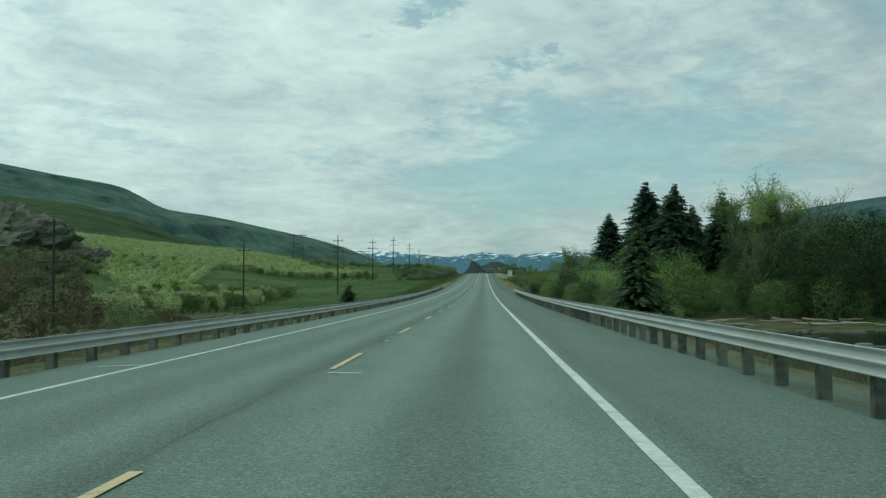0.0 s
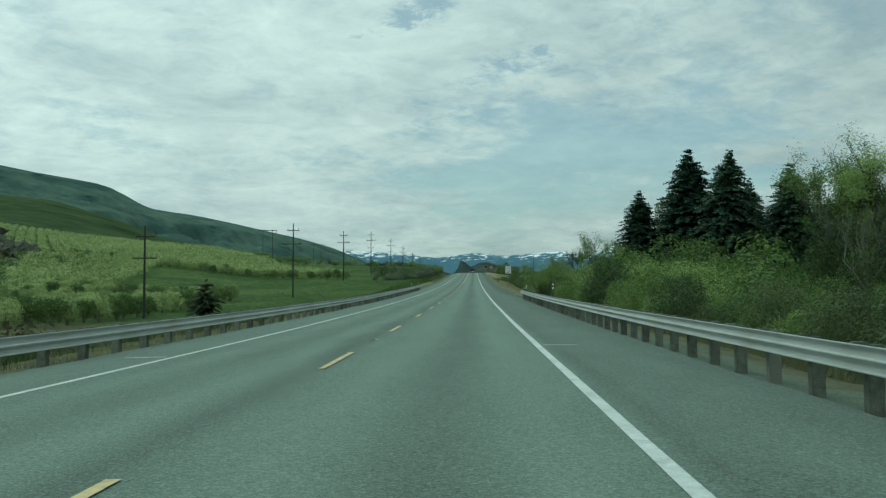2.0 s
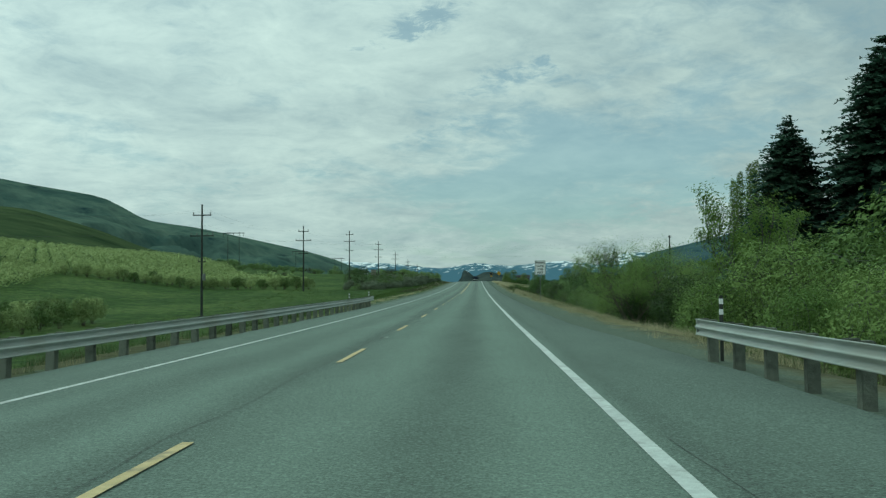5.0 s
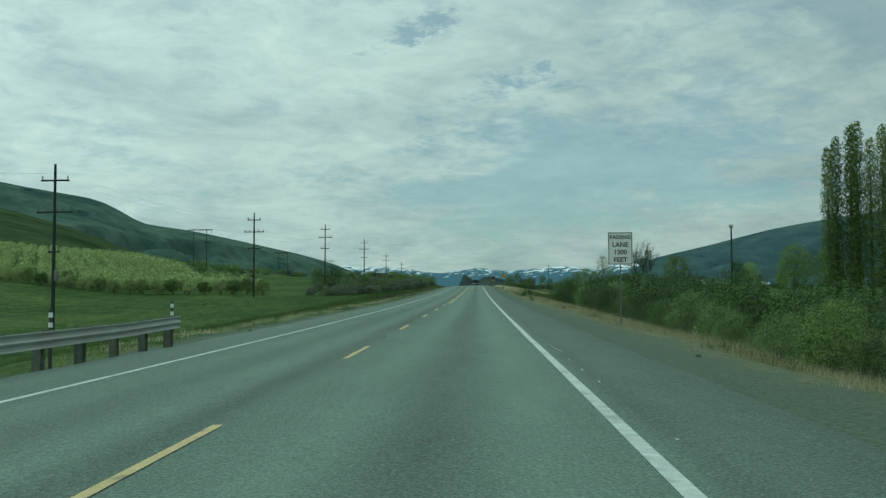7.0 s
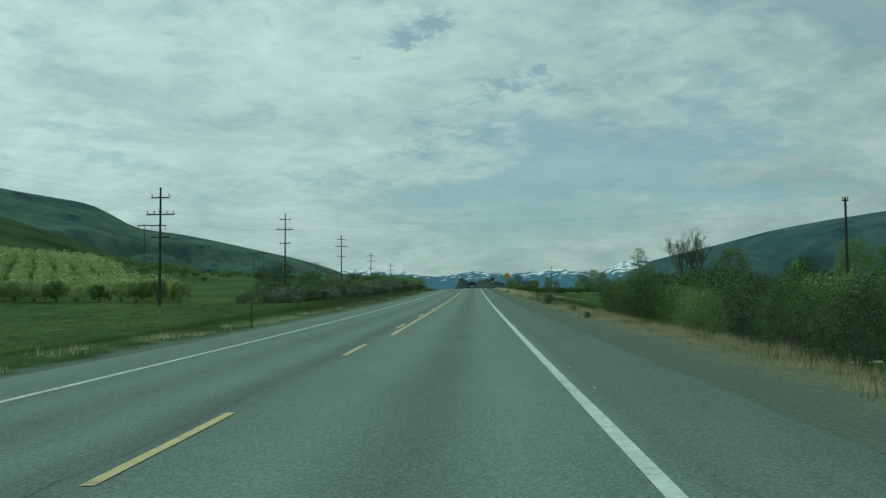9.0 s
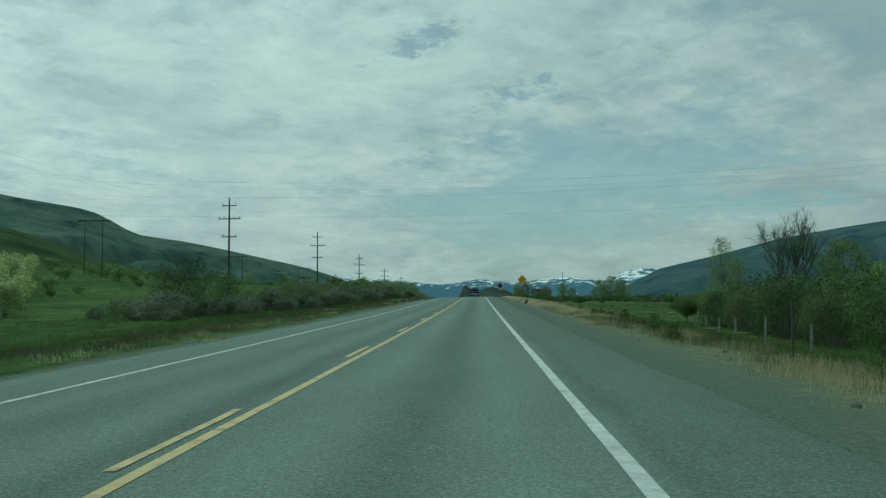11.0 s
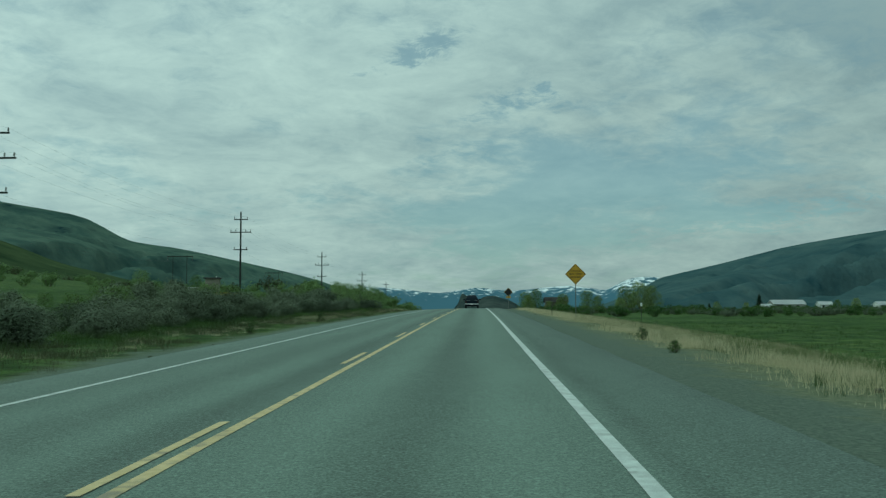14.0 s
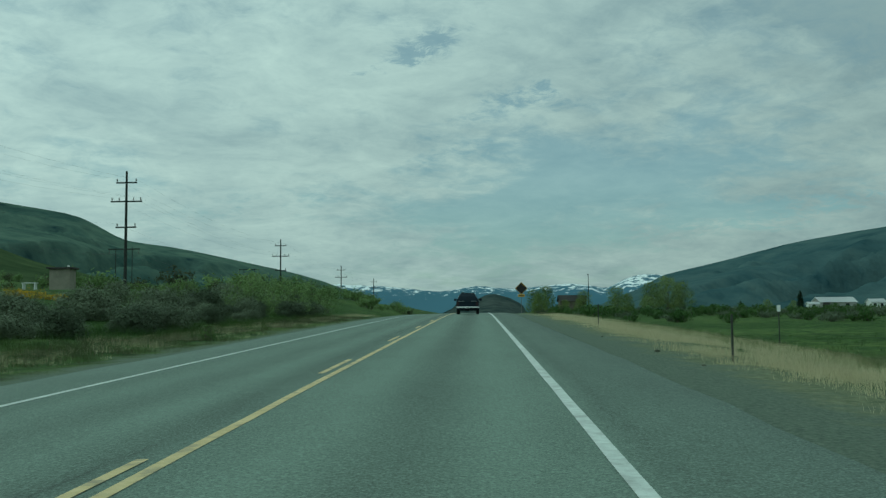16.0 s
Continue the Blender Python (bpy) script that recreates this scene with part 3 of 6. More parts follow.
def snow_material():
    m = bpy.data.materials.new("hazed_snowy_mountain")
    m.use_nodes = True
    nt = m.node_tree
    L = nt.links.new
    b = nt.nodes["Principled BSDF"]
    b.inputs["Roughness"].default_value = 1.0
    b.inputs["Specular IOR Level"].default_value = 0.0
    geo = nt.nodes.new("ShaderNodeNewGeometry")
    sep = nt.nodes.new("ShaderNodeSeparateXYZ")
    L(geo.outputs["Position"], sep.inputs[0])
    n = nt.nodes.new("ShaderNodeTexNoise")
    n.inputs["Scale"].default_value, n.inputs["Detail"].default_value, n.inputs["Roughness"].default_value = 0.030, 10.0, 0.70
    L(geo.outputs["Position"], n.inputs["Vector"])
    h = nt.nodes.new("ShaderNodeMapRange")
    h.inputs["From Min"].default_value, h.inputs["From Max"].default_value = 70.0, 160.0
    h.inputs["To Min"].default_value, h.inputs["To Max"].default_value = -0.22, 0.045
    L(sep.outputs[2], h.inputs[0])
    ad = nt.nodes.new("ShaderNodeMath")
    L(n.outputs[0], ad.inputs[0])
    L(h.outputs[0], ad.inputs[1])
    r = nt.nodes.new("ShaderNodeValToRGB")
    # the rock's blue is distance haze put into its base colour
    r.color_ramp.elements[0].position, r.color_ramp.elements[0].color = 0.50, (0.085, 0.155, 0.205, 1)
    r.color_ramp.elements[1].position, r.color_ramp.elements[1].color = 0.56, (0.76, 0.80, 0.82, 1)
    L(ad.outputs[0], r.inputs[0])
    L(r.outputs[0], b.inputs["Base Color"])
    return m


def ridge(name, line, near, far, base_z, mat, label, relief, seed, steps=90, rows=26, power=0.85, back=300, rough=0.0, full=320):
    """A range whose crest has the given bearings (degrees to the left of the road) and elevations."""
    line = sorted(line)
    az = np.linspace(line[0][0], line[-1][0], steps)
    el = np.interp(az, [p[0] for p in line], [p[1] for p in line])
    for _ in range(1):
        el[1:-1] = 0.25 * el[:-2] + 0.5 * el[1:-1] + 0.25 * el[2:]
    V, Fc = [], []
    for i, a in enumerate(az):
        s, c = math.sin(radians(a)), math.cos(radians(a))
        top = 1.2 + far * math.tan(radians(el[i]))
        for j in range(rows + 1):
            v = j / rows
            d = near + (far - near) * v
            x, y = -s * d, c * d
            arc = radians(a) * far
            n1 = noise.fractal((arc / 900 + seed, d / 900, seed), 1.0, 2.0, 5)
            crease = abs(noise.noise(((arc + 0.7 * d) / 420 + seed, d / 1500, seed + 3))) + 0.35 * abs(noise.noise(((arc + 0.5 * d) / 150 + seed, d / 600, seed + 4)))
            z = base_z + (top - base_z) * (v ** power)
            carve = min(0.0, n1 * 0.6 + 0.12 - 1.3 * crease) * 1.5
            z += relief * min(1.0, max(0.0, top - base_z) / full) * carve * math.sin(min(v, 1.0) * math.pi) ** 1.4
            z += rough * noise.fractal((arc / 200, d / 200, seed + 9), 0.9, 2.0, 5) * v
            V.append((x, y, z))
        V.append((-s * (far + back), c * (far + back), base_z))
    n = rows + 2
    for i in range(steps - 1):
        for j in range(n - 1):
            a0 = i * n + j
            Fc.append((a0, a0 + 1, a0 + n + 1, a0 + n))
    ob = soup(name, V, Fc, mat, smooth=True)
    return tagged(ob, label, "hill", kind="structure")


M_SNOW = snow_material()
ridge("backdrop_snow_range", [(-40, 1.6), (-14, 2.0), (-9.9, 2.36), (-9.2, 2.5), (-8.4, 2.45), (-7.6, 2.2), (-6.9, 1.7), (-5.6, 1.95), (-4.8, 2.08), (-3.4, 1.95), (-1.74, 1.82), (-0.6, 1.92), (0.5, 1.85), (1.5, 1.68), (2.4, 1.66), (3.8, 1.8), (5.0, 2.0), (6.3, 2.08), (8.0, 2.0), (14, 1.6), (40, 1.2)], 3900, 4560, 20, M_SNOW, "mountain range tinted haze blue with patchy snow along its crest", 30, 2.0, steps=300, rows=20, power=0.9, back=60, rough=10, full=150)
ridge("hill_left_far", [(4.0, 0.3), (5.2, 0.95), (6.0, 1.36), (7.0, 1.8), (8.0, 2.2), (9.0, 2.5), (10.0, 2.76), (12.0, 3.2), (14.0, 3.63), (15.0, 3.83), (16.0, 4.0), (17.0, 4.12), (18.0, 4.28), (18.6, 4.52), (19.4, 4.98), (20.2, 5.38), (21.0, 5.6), (22.0, 5.76), (24.0, 6.05), (26.0, 6.4), (32, 7.4), (45, 8.0), (75, 7.0)], 2100, 4300, 15, M_HILL, "long bare ridge furrowed by gullies, its green tinted with haze", 105, 5.0, steps=520, rows=80, power=0.85, back=200, rough=0.5)
ridge("hill_right", [(-75, 5.0), (-45, 6.0), (-30, 5.4), (-22.2, 4.78), (-19, 4.38), (-17, 4.07), (-15.6, 3.82), (-14, 3.43), (-13, 3.17), (-12, 2.94), (-10.7, 2.66), (-9.6, 2.4), (-8.6, 1.85), (-7.6, 1.4), (-6.5, 1.0), (-5.4, 0.6), (-4.4, 0.2)], 2000, 4400, 10, M_HILL_RIGHT, "wooded mountain side tinted blue-green for haze", 110, 8.0, steps=480, rows=80, power=0.85, back=100, rough=0.6)
ridge("hill_left_near", [(9.0, 1.0), (11.5, 1.55), (14.2, 1.95), (17, 2.65), (19.1, 3.5), (20.9, 4.05), (22.4, 4.5), (25, 4.72), (28, 5.0), (34, 5.5), (50, 6.0), (80, 6.0)], 700, 1250, 14, M_HILL_NEAR, "smooth grassy foothill above the orchards", 12, 11.0, steps=180, rows=30, power=0.9, back=250, rough=1.2, full=90)
ridge("knoll_ahead", [(2.4, 0.25), (1.45, 0.55), (1.0, 0.8), (0.76, 1.1), (0.7, 1.42), (0.6, 1.5), (0.35, 1.33), (0.08, 1.1), (-0.43, 1.34), (-0.8, 1.38), (-1.4, 1.18), (-1.8, 0.98), (-2.0, 0.85), (-2.2, 0.5), (-3.0, 0.1)], 1380, 1560, 3, M_KNOLL, "dark rocky knoll at the end of the valley road", 9, 14.0, steps=120, rows=24, power=0.6, back=60, rough=7, full=30)


# ---- river ----
def water():
    m = bpy.data.materials.new("river_water")
    m.use_nodes = True
    nt = m.node_tree
    b = nt.nodes["Principled BSDF"]
    b.inputs["Base Color"].default_value = (0.030, 0.040, 0.030, 1)
    b.inputs["Roughness"].default_value = 0.08
    n = nt.nodes.new("ShaderNodeTexNoise")
    n.inputs["Scale"].default_value, n.inputs["Detail"].default_value = 1.2, 5.0
    bp = nt.nodes.new("ShaderNodeBump")
    bp.inputs["Strength"].default_value, bp.inputs["Distance"].default_value = 0.35, 0.05
    nt.links.new(n.outputs[0], bp.inputs["Height"])
    nt.links.new(bp.outputs[0], b.inputs["Normal"])
    return m


tagged(grid_mesh("water", spaced((16, 260, 8)), spaced((-150, 152, 8)), lambda X, Y: X * 0 - 4.6, water()), "dark slow river backwater behind the guard rail", "water", kind="structure")

# ---- plants ----
class Growth:
    """Collects limbs and leaves of one plant."""

    def __init__(self, seed):
        self.r = random.Random(seed)
        self.V, self.F, self.LV, self.LF, self.tips = [], [], [], [], []
        self.heart = Vector((0, 0, 0))

    def limb(self, pts, r0, r1, n=5):
        base = len(self.V)
        for k, p in enumerate(pts):
            u = k / (len(pts) - 1)
            rad = r0 + (r1 - r0) * u
            d = (Vector(pts[min(k + 1, len(pts) - 1)]) - Vector(pts[max(k - 1, 0)])).normalized()
            a = d.orthogonal().normalized()
            b = d.cross(a)
            for i in range(n):
                t = 2 * math.pi * i / n
                q = Vector(p) + (a * math.cos(t) + b * math.sin(t)) * rad
                self.V.append(tuple(q))
        for k in range(len(pts) - 1):
            for i in range(n):
                j = (i + 1) % n
                self.F.append((base + k * n + i, base + k * n + j, base + (k + 1) * n + j, base + (k + 1) * n + i))

    def branch(self, p, d, length, rad, depth, spread=0.6, lift=0.15, segs=3, forks=3, shrink=0.62):
        r = self.r
        pts = [Vector(p)]
        d = Vector(d).normalized()
        for _ in range(segs):
            d = (d + Vector((r.uniform(-1, 1), r.uniform(-1, 1), r.uniform(-0.6, 1))) * 0.16 + Vector((0, 0, lift * 0.3))).normalized()
            pts.append(pts[-1] + d * length / segs)
        self.limb([tuple(q) for q in pts], rad, rad * 0.5, 5 if depth > 1 else 3)
        if depth == 0:
            self.tips += [pts[-1], pts[-2]]
            return
        for k in range(forks):
            at = pts[-1] if k == 0 else pts[r.randint(1, segs)]
            a = r.uniform(0, 2 * math.pi)
            side = d.orthogonal().normalized()
            side = (side * math.cos(a) + d.cross(side) * math.sin(a))
            nd = d + side * r.uniform(0.4, 1.0) * spread * 1.6 + Vector((0, 0, lift))
            self.branch(at, nd, length * shrink * r.uniform(0.75, 1.15), rad * 0.55, depth - 1, spread, lift, segs, forks, shrink)

    def leaf(self, c, size, out=None):
        """One leaf; out: the way it faces, more or less."""
        r = self.r
        a = Vector((r.gauss(0, 1), r.gauss(0, 1), r.gauss(0, 1))).normalized()
        if out is not None:
            a = a.cross(out + a.yzx * 0.35 * out.length)
            if a.length < 1e-4:
                a = Vector((1, 0, 0))
            a.normalize()
        if out is not None:
            b = a.cross(out + Vector((r.gauss(0, 0.22), r.gauss(0, 0.22), r.gauss(0, 0.22))) * out.length)
            b = b.normalized() if b.length > 1e-4 else a.orthogonal().normalized()
        else:
            b = a.orthogonal().normalized()
            b.rotate(Matrix.Rotation(r.uniform(0, 6.28), 3, a))
        c = Vector(c)
        k = len(self.LV)
        s = size * r.uniform(0.6, 1.3)
        e = a * s * 0.75
        self.LV += [tuple(c - e + b * s * 0.48), tuple(c - e - b * s * 0.48), tuple(c + e * 1.2)]
        self.LF.append((k, k + 1, k + 2))

    def clump(self, c, radius, count, size):
        r = self.r
        for _ in range(count):
            v = Vector((r.gauss(0, 1), r.gauss(0, 1), r.gauss(0, 0.8))).normalized() * radius * r.random() ** 0.45
            self.leaf(Vector(c) + v, size, v + (Vector(c) - self.heart) * 0.25)

    def finish(self, name, bark, leaves, label, category, group, crown="crown"):
        ob = thing(name, 0, 0, 0, label, category, group)
        if self.V:
            soup("trunk", self.V, self.F, bark, ob, smooth=True)
        if self.LV:
            soup(crown, self.LV, self.LF, leaves, ob)
        return ob


def conifer(seed, height, radius, bare=0.08, label="tall dark green fir with drooping boughs", group="firs by the river", needles=None, name="fir_tree"):
    g = Growth(seed)
    r = g.r
    fine = min(1.0, height / 20)
    lean = (r.uniform(-0.3, 0.3), r.uniform(-0.3, 0.3))
    g.limb([(lean[0] * u, lean[1] * u, height * u - 0.5) for u in (0, 0.3, 0.6, 0.85, 1.0)], height * 0.014, 0.02, 7)
    z = height * bare
    while z < height * 0.995:
        u = z / height
        reach = radius * min(1.0, (1 - u) / 0.66) ** 0.80 * r.uniform(0.82, 1.08) + 0.12
        for _ in range(22 if u < 0.9 else 9):
            a = r.uniform(0, 2 * math.pi)
            ln = reach * (0.5 + 0.62 * r.random() ** 0.6)
            base = Vector((lean[0] * u, lean[1] * u, z + r.uniform(-0.6, 0.6)))
            rise = 0.25 + 0.55 * u ** 2 + r.uniform(-0.16, 0.2)
            d = Vector((math.cos(a), math.sin(a), 0))
            mid = base + d * ln * 0.55 + Vector((0, 0, ln * 0.55 * (rise - 0.35)))
            tip = base + d * ln + Vector((0, 0, ln * (rise - 0.55)))
            g.limb([tuple(base), tuple(mid), tuple(tip)], 0.03 + 0.008 * ln, 0.008, 3)
            steps = max(4, int(ln * 4.4 / fine))
            side = d.cross(Vector((0, 0, 1)))
            for k in range(steps):
                w = (k + r.random()) / steps
                p = base.lerp(mid, w / 0.55) if w < 0.55 else mid.lerp(tip, (w - 0.55) / 0.45)
                for sgn in (-1, 1):
                    fl = (0.38 * fine + 0.18 * ln * (1 - w)) * r.uniform(0.6, 1.3)
                    q = p + side * sgn * fl * 0.8 + d * fl * 0.55 + Vector((0, 0, r.uniform(-0.45, 0.35) * fl))
                    wd = (q - p).cross(Vector((r.uniform(-0.7, 0.7), r.uniform(-0.7, 0.7), 1))).normalized() * fl * 0.30
                    m = len(g.LV)
                    g.LV += [tuple(p), tuple(p.lerp(q, 0.5) + wd), tuple(q), tuple(p.lerp(q, 0.5) - wd + Vector((0, 0, -0.10)))]
                    g.LF.append((m, m + 1, m + 2, m + 3))
        z += 0.30 + 0.018 * height * (1 - u)
    return g.finish(name, M_BARK, needles or M_FIR, label, "tree", group)


def broadleaf(seed, height, bark, leaves, label, group, depth=3, clumps=11, size=0.20, radius=0.55, spread=0.6, lift=0.2, trunk=0.35, name="tree", stems=1, forks=3):
    g = Growth(seed)
    r = g.r
    for s in range(stems):
        a = r.uniform(0, 6.28)
        off = 0.0 if stems == 1 else 0.35 * height * 0.12
        base = Vector((math.cos(a) * off, math.sin(a) * off, -0.3))
        d = Vector((math.cos(a) * 0.35 * (stems > 1), math.sin(a) * 0.35 * (stems > 1), 1))
        pts = [base]
        for _ in range(4):
            d = (d + Vector((r.uniform(-0.12, 0.12), r.uniform(-0.12, 0.12), 0.1))).normalized()
            pts.append(pts[-1] + d * height * trunk / 4)
        rad = height * 0.016 / math.sqrt(stems)
        g.limb([tuple(q) for q in pts], rad * 1.25, rad * 0.8, 6)
        for k in range(forks + 1):
            an = r.uniform(0, 6.28)
            at = pts[-1] if k < 2 else pts[-2].lerp(pts[-1], r.random())
            nd = Vector((math.cos(an) * spread, math.sin(an) * spread, r.uniform(0.6, 1.2)))
            g.branch(at, nd, height * (1 - trunk) * 0.46, rad * 0.7, depth - 1, spread, lift, 3, forks)
    g.heart = Vector((0, 0, height * 0.5))
    for t in g.tips:
        g.clump(t, radius, clumps, size)
    return g.finish(name, bark, leaves, label, "tree" if name != "shrub" else "shrub", group)


def shrub(seed, height, width, leaves, label, group, stems=13, count=900, size=0.11, name="shrub", loose=0.15, bark=None):
    """Many stems from one foot, with leaves thick along the outer ends."""
    g = Growth(seed)
    r = g.r
    for s in range(stems):
        a, lean = r.uniform(0, 6.28), r.random() ** 0.6
        top = Vector((math.cos(a) * lean * width, math.sin(a) * lean * width, height * (1 - 0.45 * lean * lean) * r.uniform(0.7, 1.05)))
        p0 = Vector((math.cos(a) * 0.15 * width, math.sin(a) * 0.15 * width, -0.15))
        p1 = p0.lerp(top, 0.5) + Vector((r.uniform(-0.1, 0.1), r.uniform(-0.1, 0.1), 0.12 * height))
        g.limb([tuple(p0), tuple(p1), tuple(top)], 0.012 + 0.009 * height, 0.006, 3)
        for _ in range(count // stems):
            u = r.random() ** 0.55
            p = p0.lerp(p1, u * 2) if u < 0.5 else p1.lerp(top, u * 2 - 1)
            off = Vector((r.gauss(0, 1), r.gauss(0, 1), r.gauss(0, 0.8))) * loose * (height + width) * 0.5
            q = p + off
            g.leaf(q, size, off + (q - Vector((0, 0, height * 0.35))) * 0.5)
    return g.finish(name, bark or M_BARK, leaves, label, "shrub", group, "foliage")


def bush(seed, height, width, leaves, label, group, lobes=12, lobe=0.9, count=3000, size=0.08, foot=0.05, sprigs=3, name="shrub", bark=None, category="shrub", taper=0.75, soft=0.32):
    """A rounded plant of many overlapping leafy lobes on branching stems."""
    g = Growth(seed)
    r = g.r
    balls = []
    for k in range(lobes):
        u = (k + r.random()) / lobes
        z = height * (foot + (1 - foot) * u)
        wide = width * math.sqrt(max(0.05, math.sin(math.pi * min(1.0, 0.16 + 0.80 * u ** taper))))
        R = lobe * r.uniform(0.7, 1.25) * (0.75 + 0.35 * math.sin(math.pi * u))
        d, a = max(0.0, wide - R * 0.7) * r.uniform(0.55, 1.0), k * 2.4 + r.uniform(-0.5, 0.5)
        balls.append((Vector((math.cos(a) * d, math.sin(a) * d, min(z, height - R * 0.8))), R))
    for c, R in balls:
        root = Vector((c.x * 0.08, c.y * 0.08, -0.2))
        mid = Vector((c.x * 0.35 + r.uniform(-0.1, 0.1), c.y * 0.35 + r.uniform(-0.1, 0.1), c.z * 0.55))
        g.limb([tuple(root), tuple(mid), tuple(c)], 0.010 + 0.0045 * height, 0.010, 3)
        for _ in range(2 + sprigs // 3):
            v = Vector((r.gauss(0, 1), r.gauss(0, 1), r.gauss(0.3, 0.9))).normalized()
            g.limb([tuple(c), tuple(c + v * R * 0.6 + Vector((0, 0, 0.1 * R))), tuple(c + v * R * 1.1)], 0.014, 0.005, 3)
    area = sum(R * R for _, R in balls)
    for c, R in balls:
        for _ in range(int(count * R * R / area)):
            v = Vector((r.gauss(0, 1), r.gauss(0, 1), r.gauss(0.15, 0.9))).normalized()
            q = c + v * R * (1 + r.gauss(-0.10, soft * 0.5))
            if q.z < 0.05 or any((q - c2).length < 0.7 * R2 for c2, R2 in balls if c2 is not c):
                continue
            g.leaf(q, size, v + Vector((0, 0, 0.45)))
        for _ in range(sprigs):
            v = Vector((r.gauss(0, 1), r.gauss(0, 1), abs(r.gauss(0.5, 0.8)))).normalized()
            for k in range(9):
                w = 0.85 + 0.085 * k * r.uniform(0.7, 1.2) * 0.7
                g.leaf(c + v * R * w + Vector((r.gauss(0, 0.05), r.gauss(0, 0.05), r.gauss(0, 0.05))) * R, size * 0.9, v + Vector((0, 0, 0.4)))
    return g.finish(name, bark or M_BARK, leaves, label, category, group, "foliage" if category == "shrub" else "crown")


def plant(proto, x, y, s=1.0, rz=None, sz=None, sink=0.05):
    """A copy of a plant with its foot on the ground."""
    m = Matrix.LocRotScale((x, y, land_z(x, y) - sink), Euler((0, 0, random.uniform(0, 6.28) if rz is None else rz)), None)
    ob = copy_thing(proto, m)
    ob.scale = (s, s, sz or s)
    return ob


def drop_proto(proto):
    for o in (*proto.children_recursive, proto):
        bpy.data.objects.remove(o)

# ---- utility poles ----
def pole_arm(parent, z, half, pins, name="crossarm"):
    bm = bmesh.new()
    box(bm, -half, half, -0.06, 0.06, z - 0.075, z + 0.075, 0.015)
    arm = part(name, bm, M_POLE, parent)
    for px in pins:
        bm = bmesh.new()
        tube(bm, (px, 0, z + 0.06), (px, 0, z + 0.20), 0.03, 0.03, 6)
        for k in range(3):
            tube(bm, (px, 0, z + 0.18 + 0.09 * k), (px, 0, z + 0.25 + 0.09 * k), 0.10 - 0.012 * k, 0.05, 8)
        part("insulator", bm, M_INSUL, arm, "dark glazed insulator")
    return arm


def utility_pole(x, y, z, height, arms, lean=0.0):
    ob = thing("utility_pole", x, y, z, "tall weathered timber utility pole with crossarms and insulators", "utility pole", "power line beside the road", rz=random.uniform(-4, 4))
    bm = bmesh.new()
    tube(bm, (0, 0, -0.6), (lean, 0, height), 0.19, 0.11, 12)
    part("shaft", bm, M_POLE, ob)
    for dz, half, pins in arms:
        pole_arm(ob, height - dz, half, pins)
    return ob


ARMS3 = ((1.25, 1.15, (-1.05, 1.05)), (3.3, 1.75, (-1.6, -0.8, 0.8, 1.6)), (6.1, 1.15, (-1.0, 1.0)))
ARMS2 = ((1.5, 1.35, (-1.2, 1.2)), (4.4, 1.7, (-1.55, -0.75, 0.75, 1.55)))
POLES = [(-41.9, 100, 11.3, ARMS2), (-42.4, 182.5, 12.6, ARMS2), (-36.0, 258.0, 15.7, ARMS2), (-35.7, 336.7, 14.4, ARMS3), (-36.2, 418.4, 15.2, ARMS3), (-35.4, 497.5, 12.9, ARMS3), (-36.2, 585, 11.0, ARMS3), (-36.4, 672, 10.0, ARMS3), (-36.5, 760, 9.6, ARMS3)]
pole_tops = []
for x, y, h, arms in POLES:
    z = land_z(x, y)
    pole = utility_pole(x, y, z, h, arms)
    if y == 258.0:
        bm = bmesh.new()
        tube(bm, (0.34, -0.1, 5.1), (0.34, -0.1, 5.95), 0.22, 0.22, 14)
        tube(bm, (0.34, -0.1, 5.95), (0.34, -0.1, 6.02), 0.22, 0.12, 14)
        tube(bm, (0.40, -0.1, 6.0), (0.40, -0.1, 6.22), 0.04, 0.03, 8)
        part("transformer", bm, M_STEEL, pole, "grey drum transformer")
        pole_arm(pole, 7.7, 0.55, (-0.45, 0.45), "lower_crossarm")
    pole_tops.append((x, y, z + h))


def wire(name, pts, radius, label, kind_of="cable", sag=1.2, parent=None):
    """A hanging wire through the given points."""
    cu = bpy.data.curves.new(name, "CURVE")
    cu.dimensions, cu.bevel_depth, cu.bevel_resolution = "3D", radius, 1
    for a, b in zip(pts[:-1], pts[1:]):
        sp = cu.splines.new("POLY")
        n = 14
        sp.points.add(n)
        for k in range(n + 1):
            u = k / n
            sp.points[k].co = (a[0] + (b[0] - a[0]) * u, a[1] + (b[1] - a[1]) * u, a[2] + (b[2] - a[2]) * u - 4 * sag * u * (1 - u), 1)
    cu.materials.append(M_WIRE)
    return tagged(new(name, cu), label, kind_of, "wires between the poles")


for off, dz, first in ((-1.05, 0.85, 0), (1.05, 0.85, 0), (-1.6, 2.9, 0), (1.6, 2.9, 0), (0.8, 2.9, 0), (-1.0, 5.7, 3)):
    wire("power_wire", [(x + off, y, z - dz) for x, y, z in pole_tops[first:]], 0.004, "thin dark overhead power wire strung between poles", sag=1.3)


